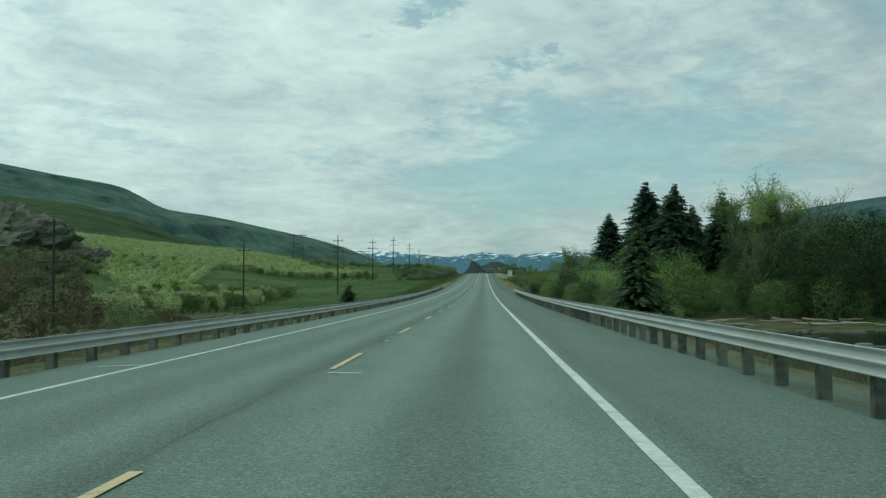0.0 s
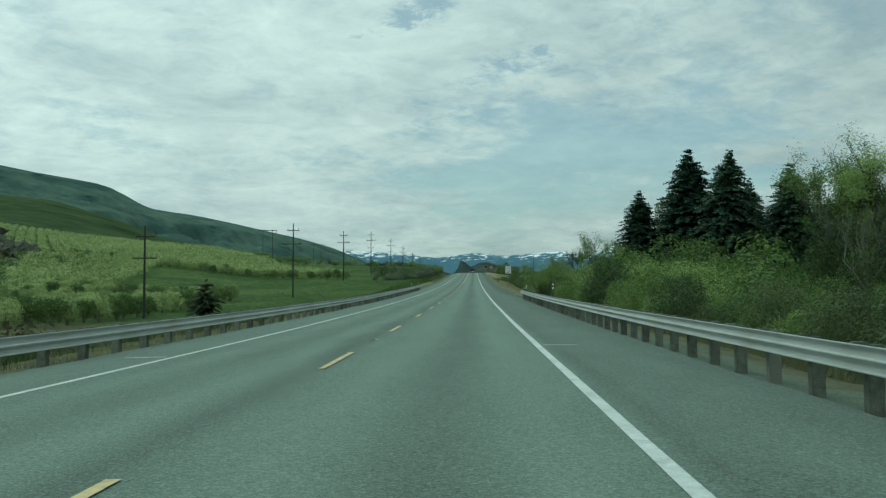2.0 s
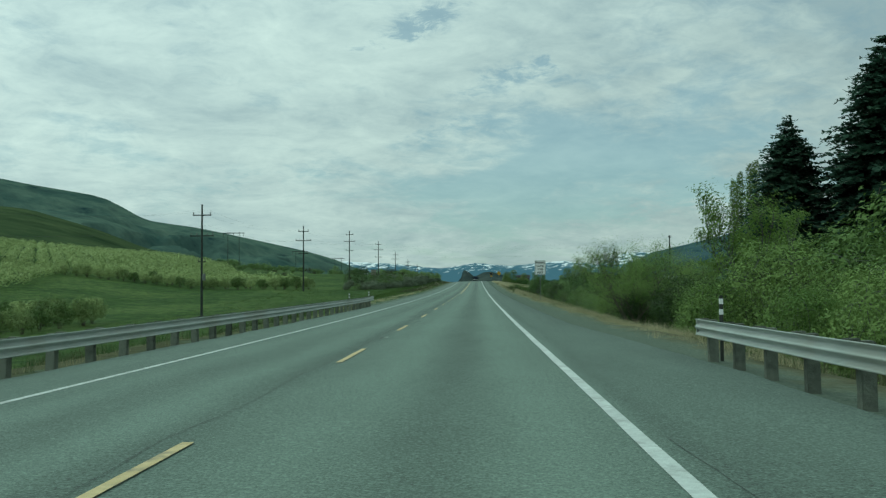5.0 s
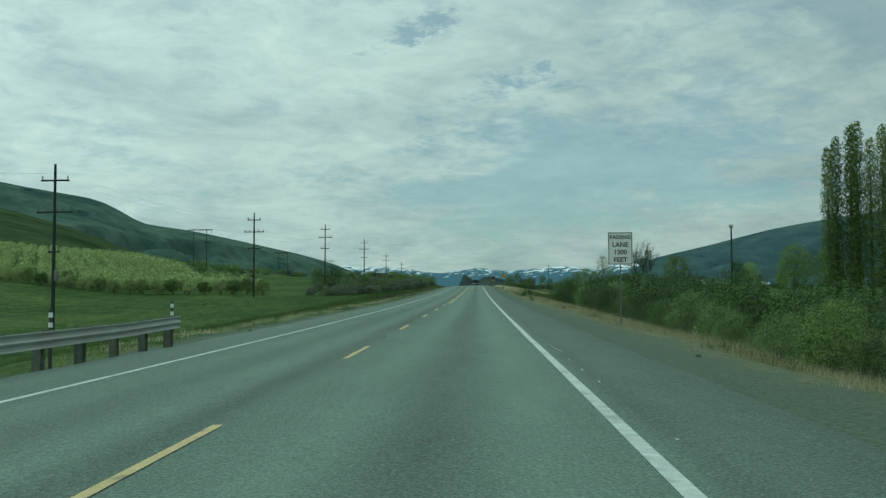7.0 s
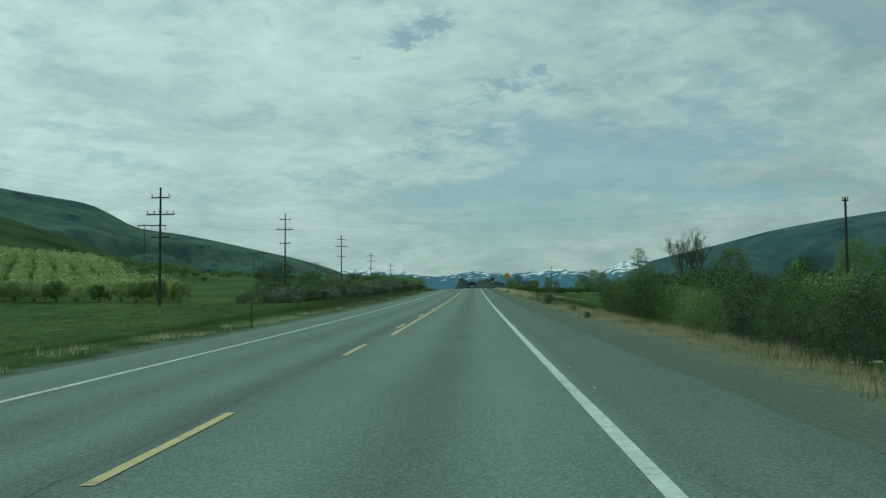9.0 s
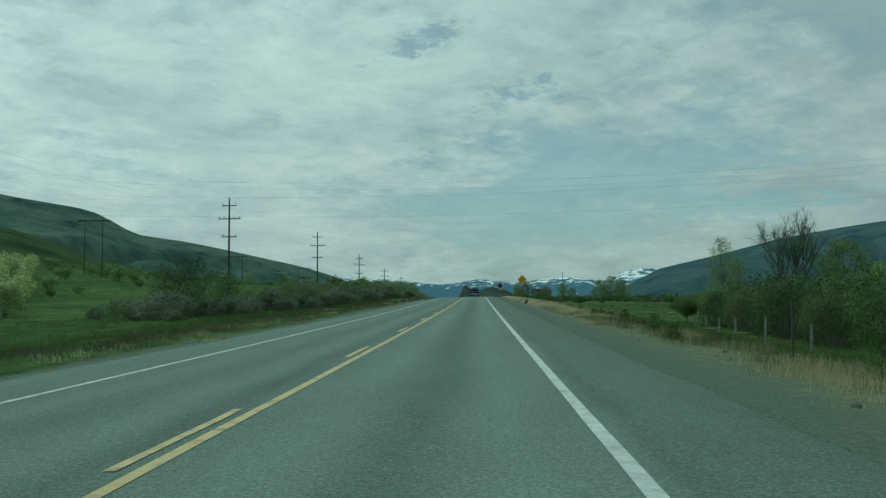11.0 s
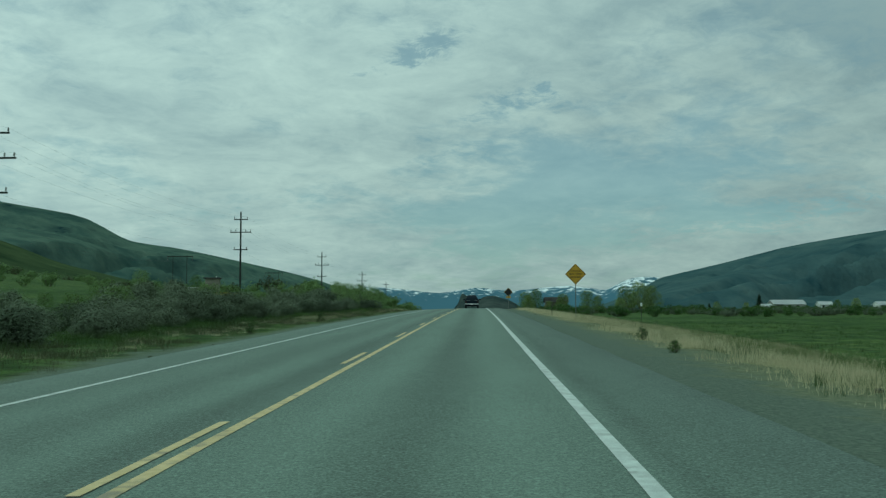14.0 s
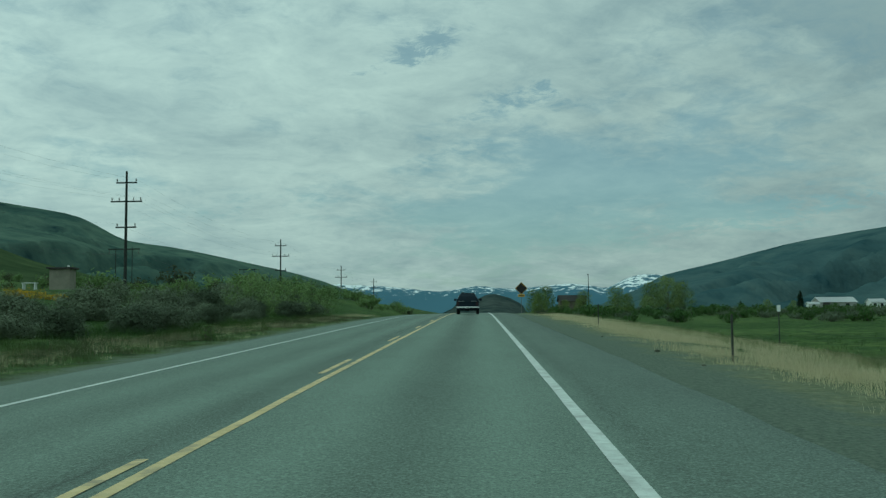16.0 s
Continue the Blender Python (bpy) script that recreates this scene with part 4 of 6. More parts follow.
# ---- signs ----
def text_mesh(parent, word, size, x, z, y, mat, name="lettering"):
    cu = bpy.data.curves.new(name, "FONT")
    cu.body, cu.size, cu.align_x, cu.align_y, cu.extrude = word, size, "CENTER", "CENTER", 0.002
    cu.offset = size * 0.023
    tmp = new(name, cu)
    dg = bpy.context.evaluated_depsgraph_get()
    me = bpy.data.meshes.new_from_object(tmp.evaluated_get(dg))
    bpy.data.objects.remove(tmp)
    me.transform(Matrix.Translation((x, y, z)) @ Euler((radians(90), 0, 0)).to_matrix().to_4x4())
    me.materials.clear()
    me.materials.append(mat)
    ob = new(name, me)
    ob.parent = parent
    return ob


def sign_post(parent, x, z0, z1, mat):
    bm = bmesh.new()
    box(bm, x - 0.035, x + 0.035, 0.02, 0.09, z0, z1, 0.008)
    return part("post", bm, mat, parent)


def lane_sign(x, y):
    z = land_z(x, y)
    ob = thing("road_sign", x, y, z, "white rectangular passing-lane sign with black lettering on a post", "road sign")
    w, h, zc = 0.93, 1.24, float(road_z(y)) - z + 2.72
    bm = bmesh.new()
    box(bm, -w / 2, w / 2, -0.004, 0.004, zc - h / 2, zc + h / 2)
    plate = part("plate", bm, M_SIGN_W, ob)
    bm = bmesh.new()
    t = 0.022
    for a in ((-w / 2 + 0.02, w / 2 - 0.02, zc + h / 2 - 0.02 - t, zc + h / 2 - 0.02), (-w / 2 + 0.02, w / 2 - 0.02, zc - h / 2 + 0.02, zc - h / 2 + 0.02 + t), (-w / 2 + 0.02, -w / 2 + 0.02 + t, zc - h / 2 + 0.02 + t, zc + h / 2 - 0.02 - t), (w / 2 - 0.02 - t, w / 2 - 0.02, zc - h / 2 + 0.02 + t, zc + h / 2 - 0.02 - t)):
        box(bm, a[0], a[1], -0.008, -0.005, a[2], a[3])
    part("border", bm, M_BLACK, plate)
    for k, (word, s) in enumerate((("PASSING", 0.205), ("LANE", 0.25), ("1500", 0.25), ("FEET", 0.25))):
        text_mesh(plate, word, s, 0, zc + 0.42 - 0.285 * k, -0.006, M_BLACK)
    bm = bmesh.new()
    box(bm, -0.024, 0.024, 0.012, 0.06, -0.5, zc + h / 2 - 0.05, 0.006)
    part("post", bm, M_STEEL, ob)
    return ob


lane_sign(7.76, 207.5)


def diamond(parent, zc, half):
    bm = bmesh.new()
    box(bm, -half, half, -0.004, 0.004, -half, half, 0.003)
    r = half * 0.16
    me_m = Matrix.Translation((0, 0, zc)) @ Matrix.Rotation(radians(45), 4, "Y")
    bm.transform(me_m)
    plate = part("plate", bm, M_SIGN_Y, parent)
    bm = bmesh.new()
    i, o = half - 0.05, half - 0.028
    for a in ((-o, o, i, o), (-o, o, -o, -i), (-o, -i, -i, i), (i, o, -i, i)):
        box(bm, a[0], a[1], -0.009, -0.0055, a[2], a[3])
    bm.transform(me_m)
    part("border", bm, M_BLACK, plate)
    return plate


def warning_sign(x, y, top, half, words, label):
    z = land_z(x, y)
    ob = thing("warning_sign", x, y, z, label, "road sign", "yellow diamond signs")
    zc = top - z - half * math.sqrt(2)
    plate = diamond(ob, zc, half)
    for word, wx, wz, size in words:
        text_mesh(plate, word, size, wx, zc + wz, -0.007, M_FADED)
    bm = bmesh.new()
    box(bm, -0.022, 0.022, 0.012, 0.056, -0.5, zc + half * 1.2, 0.006)
    part("post", bm, M_STEEL, ob)
    return ob
warning_sign(8.40, 400.9, 8.80, 0.45, [("SCHOOL", 0.0, 0.20, 0.15), ("BUS", -0.24, 0.01, 0.15), ("TURN", 0.20, 0.01, 0.15), ("AROUND", 0.0, -0.18, 0.15)], "yellow diamond school bus sign with black lettering on a thin post")


def junction_sign(x, y, top):
    z = land_z(x, y)
    ob = thing("warning_sign", x, y, z, "small yellow diamond junction sign with a plate below", "road sign", "yellow diamond signs")
    half = 0.54
    zc = top - z - half * math.sqrt(2)
    plate = diamond(ob, zc, half)
    # one black square for the emblem and the diamond's backlit darkness, painted in
    bm = bmesh.new()
    box(bm, -0.47, 0.47, -0.0105, -0.0095, -0.47, 0.47)
    bm.transform(Matrix.Translation((0, 0, zc)) @ Matrix.Rotation(radians(45), 4, "Y"))
    part("symbol", bm, M_BLACK, plate, "black square for emblem and backlit dark face")
    bm = bmesh.new()
    box(bm, -0.4, 0.4, -0.004, 0.004, zc - 1.02, zc - 0.72, 0.002)
    sub = part("distance_plate", bm, M_SIGN_Y, ob, "yellow plate")
    bm = bmesh.new()
    box(bm, -0.28, 0.28, -0.008, -0.005, zc - 0.91, zc - 0.83)
    part("lettering", bm, M_BLACK, sub, "black lettering bar")
    sign_post(ob, 0.0, -0.5, zc + half * 1.2, M_STEEL)


junction_sign(7.75, 512.0, 11.35)


# ---- marker posts ----
def marker_post(x, y, height, mat, label, bands=False, steel=False):
    z = land_z(x, y)
    ob = thing("marker_post", x, y, z, label, "post", "roadside marker posts")
    bm = bmesh.new()
    w = 0.032 if bands else 0.02
    box(bm, -w, w, -0.03, 0.03, -0.4, height, 0.008)
    p = part("post_body", bm, mat, ob)
    if bands:
        for z in (height - 0.17, height - 0.38):
            bm = bmesh.new()
            box(bm, -0.036, 0.036, -0.034, 0.034, z, z + 0.11, 0.004)
            part("band", bm, M_SIGN_W, ob, "white reflective band")
    return ob


M_DARKPOST = material("dark_steel_post", (0.03, 0.035, 0.03), (0.06, 0.065, 0.055), rough=0.6, bump=0.1)
marker_post(7.0, 108.8, 1.62, M_DARKPOST, "dark marker post with a white band behind the guard rail", True)
marker_post(7.15, 141.6, 1.3, M_DARKPOST, "dark marker post with a white band at the rail's end", True)
marker_post(-5.9, 196.4, 1.25, M_DARKPOST, "dark marker post with a white band at the rail's end", True)
marker_post(-6.6, 190.4, 1.30, M_DARKPOST, "dark marker post with a white band behind the rail's end", True)
for x, y, h in ((-6.6, 258.0, 1.25), (8.6, 286.0, 1.25), (7.9, 413.5, 1.0), (8.3, 440.0, 1.05)):
    marker_post(x, y, h, M_DARKPOST, "dark steel delineator post standing in the grass verge")


# ---- trees by the river ----
def at(proto, spots):
    for x, y, s in spots:
        plant(proto, x, y, s)
    drop_proto(proto)


fir_a, fir_b = conifer(11, 22.0, 7.4), conifer(12, 22.0, 7.0)
pine = conifer(13, 8.4, 2.35, 0.03, "dark bushy pine on the river bank behind the guard rail", "pines by the river", M_PINE, "pine_tree")
for proto, x, y, s in ((fir_a, 35.2, 202.0, 1.07), (fir_b, 39.5, 194.6, 1.03), (fir_b, 28.0, 203.4, 0.79), (fir_a, 50.4, 201.3, 0.97), (fir_b, 45.0, 204.0, 0.86), (fir_a, 44.0, 196.0, 0.62), (fir_b, 56.0, 203.0, 0.68), (fir_a, 61.5, 201.0, 0.66), (pine, 13.2, 70.6, 0.93), (pine, 15.4, 74.0, 0.6)):
    plant(proto, x, y, s)
for p in (fir_a, fir_b, pine):
    drop_proto(p)

tall_a = broadleaf(21, 17, M_BARK_GREY, M_LEAF_BANK, "tall cottonwood with thin fresh spring leaves", "cottonwoods by the river", depth=5, clumps=12, size=0.15, radius=1.1, trunk=0.34, lift=0.26)
tall_b = broadleaf(22, 17, M_BARK_GREY, M_LEAF_POPLAR, "tall cottonwood, nearly bare, with a few yellow-green leaves", "cottonwoods by the river", depth=5, clumps=2, size=0.13, radius=0.8, trunk=0.25)
tall_c = bush(23, 12, 4.4, M_LEAF_DARK, "dark green riverside tree in full leaf", "riverside trees", lobes=30, lobe=1.5, count=9000, size=0.15, name="tree", category="tree")
at(tall_a, [(53.0, 184.3, 1.33), (50.4, 185.0, 1.22), (55.4, 186.0, 1.34), (58.0, 187.0, 1.15), (70.0, 176.0, 1.0)])
at(tall_b, [(59.4, 185.0, 1.38), (62.0, 187.0, 1.3), (47.5, 163.0, 0.9), (56.0, 166.0, 1.0), (66.0, 190.0, 1.15), (51.0, 176.0, 1.0)])
at(tall_c, [(56.0, 153.0, 1.3), (63.0, 157.0, 1.4), (50.5, 156.0, 1.2), (44.5, 158.0, 0.75), (58.0, 162.0, 1.25), (67.0, 150.0, 1.05), (71.0, 152.0, 1.0), (80.0, 158.0, 1.2), (46.0, 175.0, 0.8), (49.0, 179.0, 1.2), (90.0, 160.0, 1.3), (48.0, 172.0, 1.0), (54.5, 172.0, 1.05), (60.5, 171.0, 1.05), (66.0, 165.0, 1.25), (72.0, 170.0, 1.3)])


def merged(name, items, label, category):
    """Joins many plants, given as (prototype, x, y, scale), into one object for each of their parts' materials."""
    by_mat = {}
    for proto, x, y, s in items:
        a = random.uniform(0, 6.28)
        ca, sa, z = math.cos(a) * s, math.sin(a) * s, land_z(x, y) - 0.05
        for ch in proto.children:
            me = ch.data
            co = np.empty(len(me.vertices) * 3)
            me.vertices.foreach_get("co", co)
            co = co.reshape(-1, 3)
            q = np.stack([co[:, 0] * ca - co[:, 1] * sa + x, co[:, 0] * sa + co[:, 1] * ca + y, co[:, 2] * s + z], 1)
            idx = np.empty(len(me.loops), dtype=np.int32)
            me.loops.foreach_get("vertex_index", idx)
            mat = me.materials[0]
            V, I, n = by_mat.setdefault(mat.name, ([], [], [0]))
            V.append(q)
            I.append(idx.reshape(len(me.polygons), -1) + n[0])
            n[0] += len(q)
    for mname, (V, I, _) in by_mat.items():
        ob = soup(name, np.concatenate(V).tolist(), np.concatenate(I).tolist(), bpy.data.materials[mname])
        tagged(ob, label, category, kind="stuff")


# willow thicket along the bank and the verge
wil = [bush(30 + k, 4.8, 2.5, M_LEAF_DUSK if k == 1 else M_LEAF_BANK, "dense rounded willow shrub in soft spring leaf", "willow thicket", lobes=20, lobe=0.82, count=10500, size=0.070, foot=0.2, sprigs=8, bark=M_BARK_GREY, soft=0.6) for k in range(4)]
wil_far = [bush(36 + k, 4.8, 2.5, M_LEAF_BANK if k else M_LEAF_WILLOW, "willow", "willow thicket", lobes=9, lobe=1.15, count=2200, size=0.115, sprigs=4, bark=M_BARK_GREY) for k in range(2)]
rw = random.Random(5)
back_items = []
for y in np.arange(114, 199, 3.0):
    for row in range(6):
        x = 13.6 + row * 4.0 + rw.uniform(-1.2, 1.2) + 4.0 * max(0, (140 - y) / 40)
        if y < 148 and x > 23 or rw.random() < 0.1:
            continue
        s = rw.uniform(0.7, 1.25) * (0.65 if y > 188 else 1.0) * (0.95 + 0.10 * row) * (0.72 if row == 0 else 1.0) * (1.0 + 0.36 * math.sin(y * 0.30 + row * 0.8))
        if row < 2:
            plant(wil[1] if y > 172 and rw.random() < 0.5 else rw.choice(wil), x, y + rw.uniform(-1.3, 1.3), s)
        else:
            back_items.append((rw.choice(wil_far), x, y + rw.uniform(-1.3, 1.3), s))
for y in np.arange(74, 114, 3.1):
    for row in range(3):
        x = 13.4 + row * 2.7 + rw.uniform(-0.9, 0.9)
        if math.hypot(x - 13.4, y - 71.0) > 2.6 and rw.random() < 0.9:
            plant(wil[rw.choice((1, 1, 3, 0))], x, y + rw.uniform(-1.3, 1.3), rw.uniform(0.65, 1.0) * (0.8 if row == 0 else 1.0))
for k in range(34):
    x = rw.uniform(26, 84)
    back_items.append((rw.choice(wil_far), x, rw.uniform(150, 164), rw.uniform(0.9, 1.5)))
for k in range(40):
    back_items.append((rw.choice(wil_far), rw.uniform(24, 60), rw.uniform(164, 192), rw.uniform(0.95, 1.4)))
merged("willow_thicket", back_items, "far part of the willow thicket in spring leaf", "shrubs")
low = [bush(40 + k, 2.5, 1.7, M_LEAF_DUSK if k == 2 else M_LEAF_TWIG, "low soft green thicket shrub with thin grey twigs", "roadside thicket", lobes=17, lobe=0.5, count=7600, size=0.043, sprigs=10, bark=M_BARK_GREY, soft=0.75) for k in range(3)]
low_far = [bush(46 + k, 2.5, 1.7, M_LEAF_DUSK if k == 2 else M_LEAF_TWIG, "thicket", "roadside thicket", lobes=8, lobe=0.7, count=1500, size=0.078, sprigs=6, bark=M_BARK_GREY, soft=0.45) for k in range(3)]
back_items = []
for y in np.arange(176, 292, 2.6):
    for row in range(6):
        x = 12.6 + row * 3.2 + rw.uniform(-1.1, 1.1)
        if rw.random() < 0.13 or (y < 206 and row > 1):
            continue
        s = rw.uniform(0.65, 1.28) * (0.72 if row == 0 else 1.0) * (1.0 + 0.18 * math.sin(y * 0.21 + row * 0.7))
        if row < 1:
            plant(rw.choice(low), x, y + rw.uniform(-1, 1), s)
        else:
            back_items.append((rw.choice(low_far), x, y + rw.uniform(-1, 1), s))
for y in np.arange(292, 350, 2.8):
    for row in range(4):
        x = 14.0 + 7.5 * min(1.0, (y - 290) / 16) + row * 3.4 + rw.uniform(-1.2, 1.2)
        s = rw.uniform(1.15, 1.8) * (0.6 if y < 300 else 1.0) * (0.75 if row == 0 else 1.0)
        if row < 1:
            plant(low[2] if rw.random() < 0.7 else rw.choice(low), x, y + rw.uniform(-1, 1), s)
        else:
            back_items.append((low_far[2] if rw.random() < 0.5 else rw.choice(low_far), x, y + rw.uniform(-1, 1), s))
merged("roadside_thicket", back_items, "far part of the low green thicket", "shrubs")
for p in wil + low + wil_far + low_far:
    drop_proto(p)

# poplars and shade trees past the river
poplar = bush(51, 24, 1.0, M_LEAF_POPLAR, "slender columnar poplar with pale new leaves", "poplars", lobes=44, lobe=0.85, count=9500, size=0.15, foot=0.04, sprigs=5, taper=0.9, name="tree", category="tree", bark=M_BARK_GREY, soft=0.6)
at(poplar, [(49.2, 303.0, 0.88), (50.6, 304.0, 0.94), (52.2, 303.0, 1.0), (53.8, 305.0, 1.03), (55.2, 304.0, 0.93), (56.6, 303.4, 1.0), (57.9, 304.6, 0.95), (59.0, 303.0, 0.9), (60.6, 302.0, 0.97), (62.4, 305.0, 0.95), (64.2, 305.0, 0.86)])
spready = broadleaf(52, 6.4, M_BARK, M_LEAF_BANK, "leaning roadside tree with open branches and new leaves", "roadside trees", depth=5, clumps=9, size=0.048, radius=0.42, spread=0.85, lift=0.1, trunk=0.16, stems=4)
at(spready, [(11.7, 179.8, 1.0), (14.8, 183.5, 1.05)])
open_tree = broadleaf(64, 10.5, M_BARK_GREY, M_LEAF_SPRING, "airy pale tree with thin new leaves above the willows", "roadside trees", depth=5, clumps=6, size=0.12, radius=0.5, spread=0.55, lift=0.25, trunk=0.25, stems=2)
at(open_tree, [(19.8, 186.5, 1.0), (25.5, 197.0, 0.75)])
bare = broadleaf(53, 11, M_BARK_GREY, M_LEAF_DUSK, "tall field tree with fine bare branches just coming into leaf", "field trees", depth=5, clumps=5, size=0.05, radius=0.5, spread=0.54, lift=0.2, trunk=0.22, forks=4)
at(bare, [(35.2, 373.5, 1.06)])
leafy_tree = bush(55, 6.6, 2.9, M_LEAF_POPLAR, "leafy yellow-green tree at the field's edge", "field trees", lobes=34, lobe=0.75, count=7000, size=0.095, foot=0.10, sprigs=6, name="tree", category="tree", soft=0.7)
at(leafy_tree, [(45.0, 383.0, 1.3)])
airy = bush(67, 8.6, 2.0, M_LEAF_POPLAR, "slender airy tree in thin yellow-green leaf", "field trees", lobes=30, lobe=0.7, count=4200, size=0.08, foot=0.12, sprigs=7, name="tree", category="tree", bark=M_BARK_GREY, soft=0.85)
at(airy, [(27.4, 368.6, 0.95), (29.6, 371.0, 0.72)])
orchard_tree = broadleaf(68, 3.3, M_BARK, M_LEAF_WILLOW, "small dark round-headed tree on a short bare trunk", "hedge trees", depth=4, clumps=24, size=0.06, radius=0.46, spread=0.75, lift=0.08, trunk=0.3, forks=4)
at(orchard_tree, [(21.5, 352.6, 1.0), (21.0, 355.2, 0.85), (23.6, 350.0, 1.1), (24.4, 354.6, 1.15)])
big_round = bush(57, 9.0, 4.6, M_LEAF_SPRING, "broad rounded yellow-green tree beyond the thicket", "field trees", lobes=24, lobe=1.5, count=6500, size=0.16, foot=0.08, sprigs=5, name="tree", category="tree", soft=0.45)
at(big_round, [(95.0, 462.0, 1.45), (107.0, 468.0, 1.35), (84.0, 470.0, 0.9)])
dark_round = bush(58, 6.0, 3.1, M_LEAF_WILLOW, "dense dark green rounded tree beyond the thicket", "field trees", lobes=16, lobe=1.1, count=4600, size=0.12, sprigs=4, name="tree", category="tree")
at(dark_round, [(60.0, 392.0, 1.25), (66.0, 396.0, 0.8)])
field_tree = bush(54, 5.6, 2.9, M_LEAF_POPLAR, "rounded yellow-green tree at the field's edge", "field trees", lobes=18, lobe=1.0, count=4600, size=0.125, foot=0.05, sprigs=4, name="tree", category="tree", soft=0.45)
at(field_tree, [(54.0, 688.0, 1.5), (59.0, 690.0, 1.75), (63.5, 692.0, 1.5), (19.5, 690.0, 1.3), (23.0, 696.0, 1.4), (172.0, 640.0, 1.6), (182.0, 646.0, 1.8), (192.0, 640.0, 1.5), (160.0, 690.0, 1.2), (25.0, 606.0, 0.9), (17.0, 622.0, 0.95), (30.0, 590.0, 1.0), (34.0, 604.0, 0.8), (48.0, 660.0, 0.8), (74.0, 640.0, 0.6), (131.0, 700.0, 0.7), (140.0, 706.0, 0.8), (152.0, 702.0, 0.75), (165.0, 700.0, 0.8), (96.0, 690.0, 0.5), (23.0, 628.0, 0.6)])
scrub = shrub(56, 1.4, 1.8, M_LEAF_WILLOW, "low scrub", "field scrub", stems=14, count=260, size=0.2)
scrub_grey = shrub(59, 1.3, 1.8, M_SAGE, "low grey scrub", "field scrub", stems=14, count=260, size=0.2)
items = []
rf = random.Random(44)
for k in range(150):
    y = rf.uniform(520, 760)
    items.append((scrub, rf.uniform(16, 190), y, rf.uniform(0.5, 1.6)))
for k in range(60):
    items.append((scrub, rf.uniform(14, 110), rf.uniform(596, 606), rf.uniform(0.6, 1.3)))
for k in range(170):
    items.append((rf.choice((scrub, scrub_grey)), rf.uniform(17, 120), rf.uniform(512, 640), rf.uniform(0.6, 1.5)))
merged("field_scrub", items, "low green scrub along the field boundaries", "shrubs")
drop_proto(scrub)
drop_proto(scrub_grey)
lone = conifer(14, 8.0, 2.0, 0.05, "small dark conifer by the farm", "farm trees")
at(lone, [(118.4, 754.0, 0.85), (104.0, 780.0, 0.5)])

# ---- orchards ----
orch = [bush(60 + k, 3.3, 2.15, M_ORCHARD, "orchard tree covered in pale blossom and new leaf", "orchard trees", lobes=13, lobe=0.72, count=2600, size=0.13, foot=0.30, sprigs=3, name="tree", category="tree", soft=0.5) for k in range(3)]
ro = random.Random(8)
spots_near, spots_far = [], []
for y in np.arange(346, 700, 5.0):
    for x in np.arange(-36 - 0.45 * (y - 346), -0.47 * y - 30, -2.7 if y < 350 else -4.4):
        (spots_near if y < 352 and x > -170 else spots_far).append((x + ro.uniform(-0.4, 0.4), y + ro.uniform(-0.4, 0.4)))
for y in np.arange(128, 244, 5.0):
    for x in np.arange(-45, -0.335 * (y + 20), -4.6):
        (spots_near if x > -75 else spots_far).append((x + ro.uniform(-0.5, 0.5), y + ro.uniform(-0.5, 0.5)))
for y in np.arange(252, 345, 5.0):
    for x in np.arange(-75 - (y - 252) * 0.2, -0.385 * y, -4.6):
        spots_far.append((x + ro.uniform(-0.5, 0.5), y + ro.uniform(-0.5, 0.5)))
for x, y in spots_near:
    plant(ro.choice(orch), x, y, ro.uniform(0.75, 0.98) * (0.9 if y > 300 else 1.0))
for p in orch:
    drop_proto(p)


def far_orchard(spots):
    g = Growth(77)
    for x, y in spots:
        z = land_z(x, y)
        k_ = g.r.uniform(0.8, 1.2)
        for _ in range(95):
            v = Vector((g.r.gauss(0, 1), g.r.gauss(0, 1), g.r.gauss(0, 0.7))).normalized() * g.r.random() ** 0.4
            g.leaf((x + v.x * 1.75 * k_, y + v.y * 1.75 * k_, z + (1.8 + v.z * 1.4) * k_), 0.36, v + Vector((0, 0, 0.4)))
    ob = soup("orchard_rows", g.LV, g.LF, M_ORCHARD)
    tagged(ob, "rows of pale blossoming orchard trees climbing the slope", "orchard", kind="stuff")


far_orchard(spots_far)

# ---- sagebrush and roadside shrubs on the orchard side ----
sage = [bush(80 + k, 1.6, 1.25, M_SAGE, "grey-green sagebrush bush on the roadside bank", "sagebrush", lobes=9, lobe=0.55, count=6500, size=0.066, sprigs=4, foot=0.05, bark=M_BARK_GREY, soft=0.55) for k in range(3)]
rs = random.Random(9)
sage_far = [bush(84 + k, 1.5, 1.35, M_SAGE, "sagebrush", "sagebrush", lobes=8, lobe=0.55, count=2600, size=0.092, sprigs=4, foot=0.05, bark=M_BARK_GREY, soft=0.55) for k in range(2)]
sage_green = bush(87, 1.7, 1.3, M_LEAF_WILLOW, "sagebrush", "sagebrush", lobes=7, lobe=0.65, count=1900, size=0.07, sprigs=5, foot=0.05)
sage_items = []
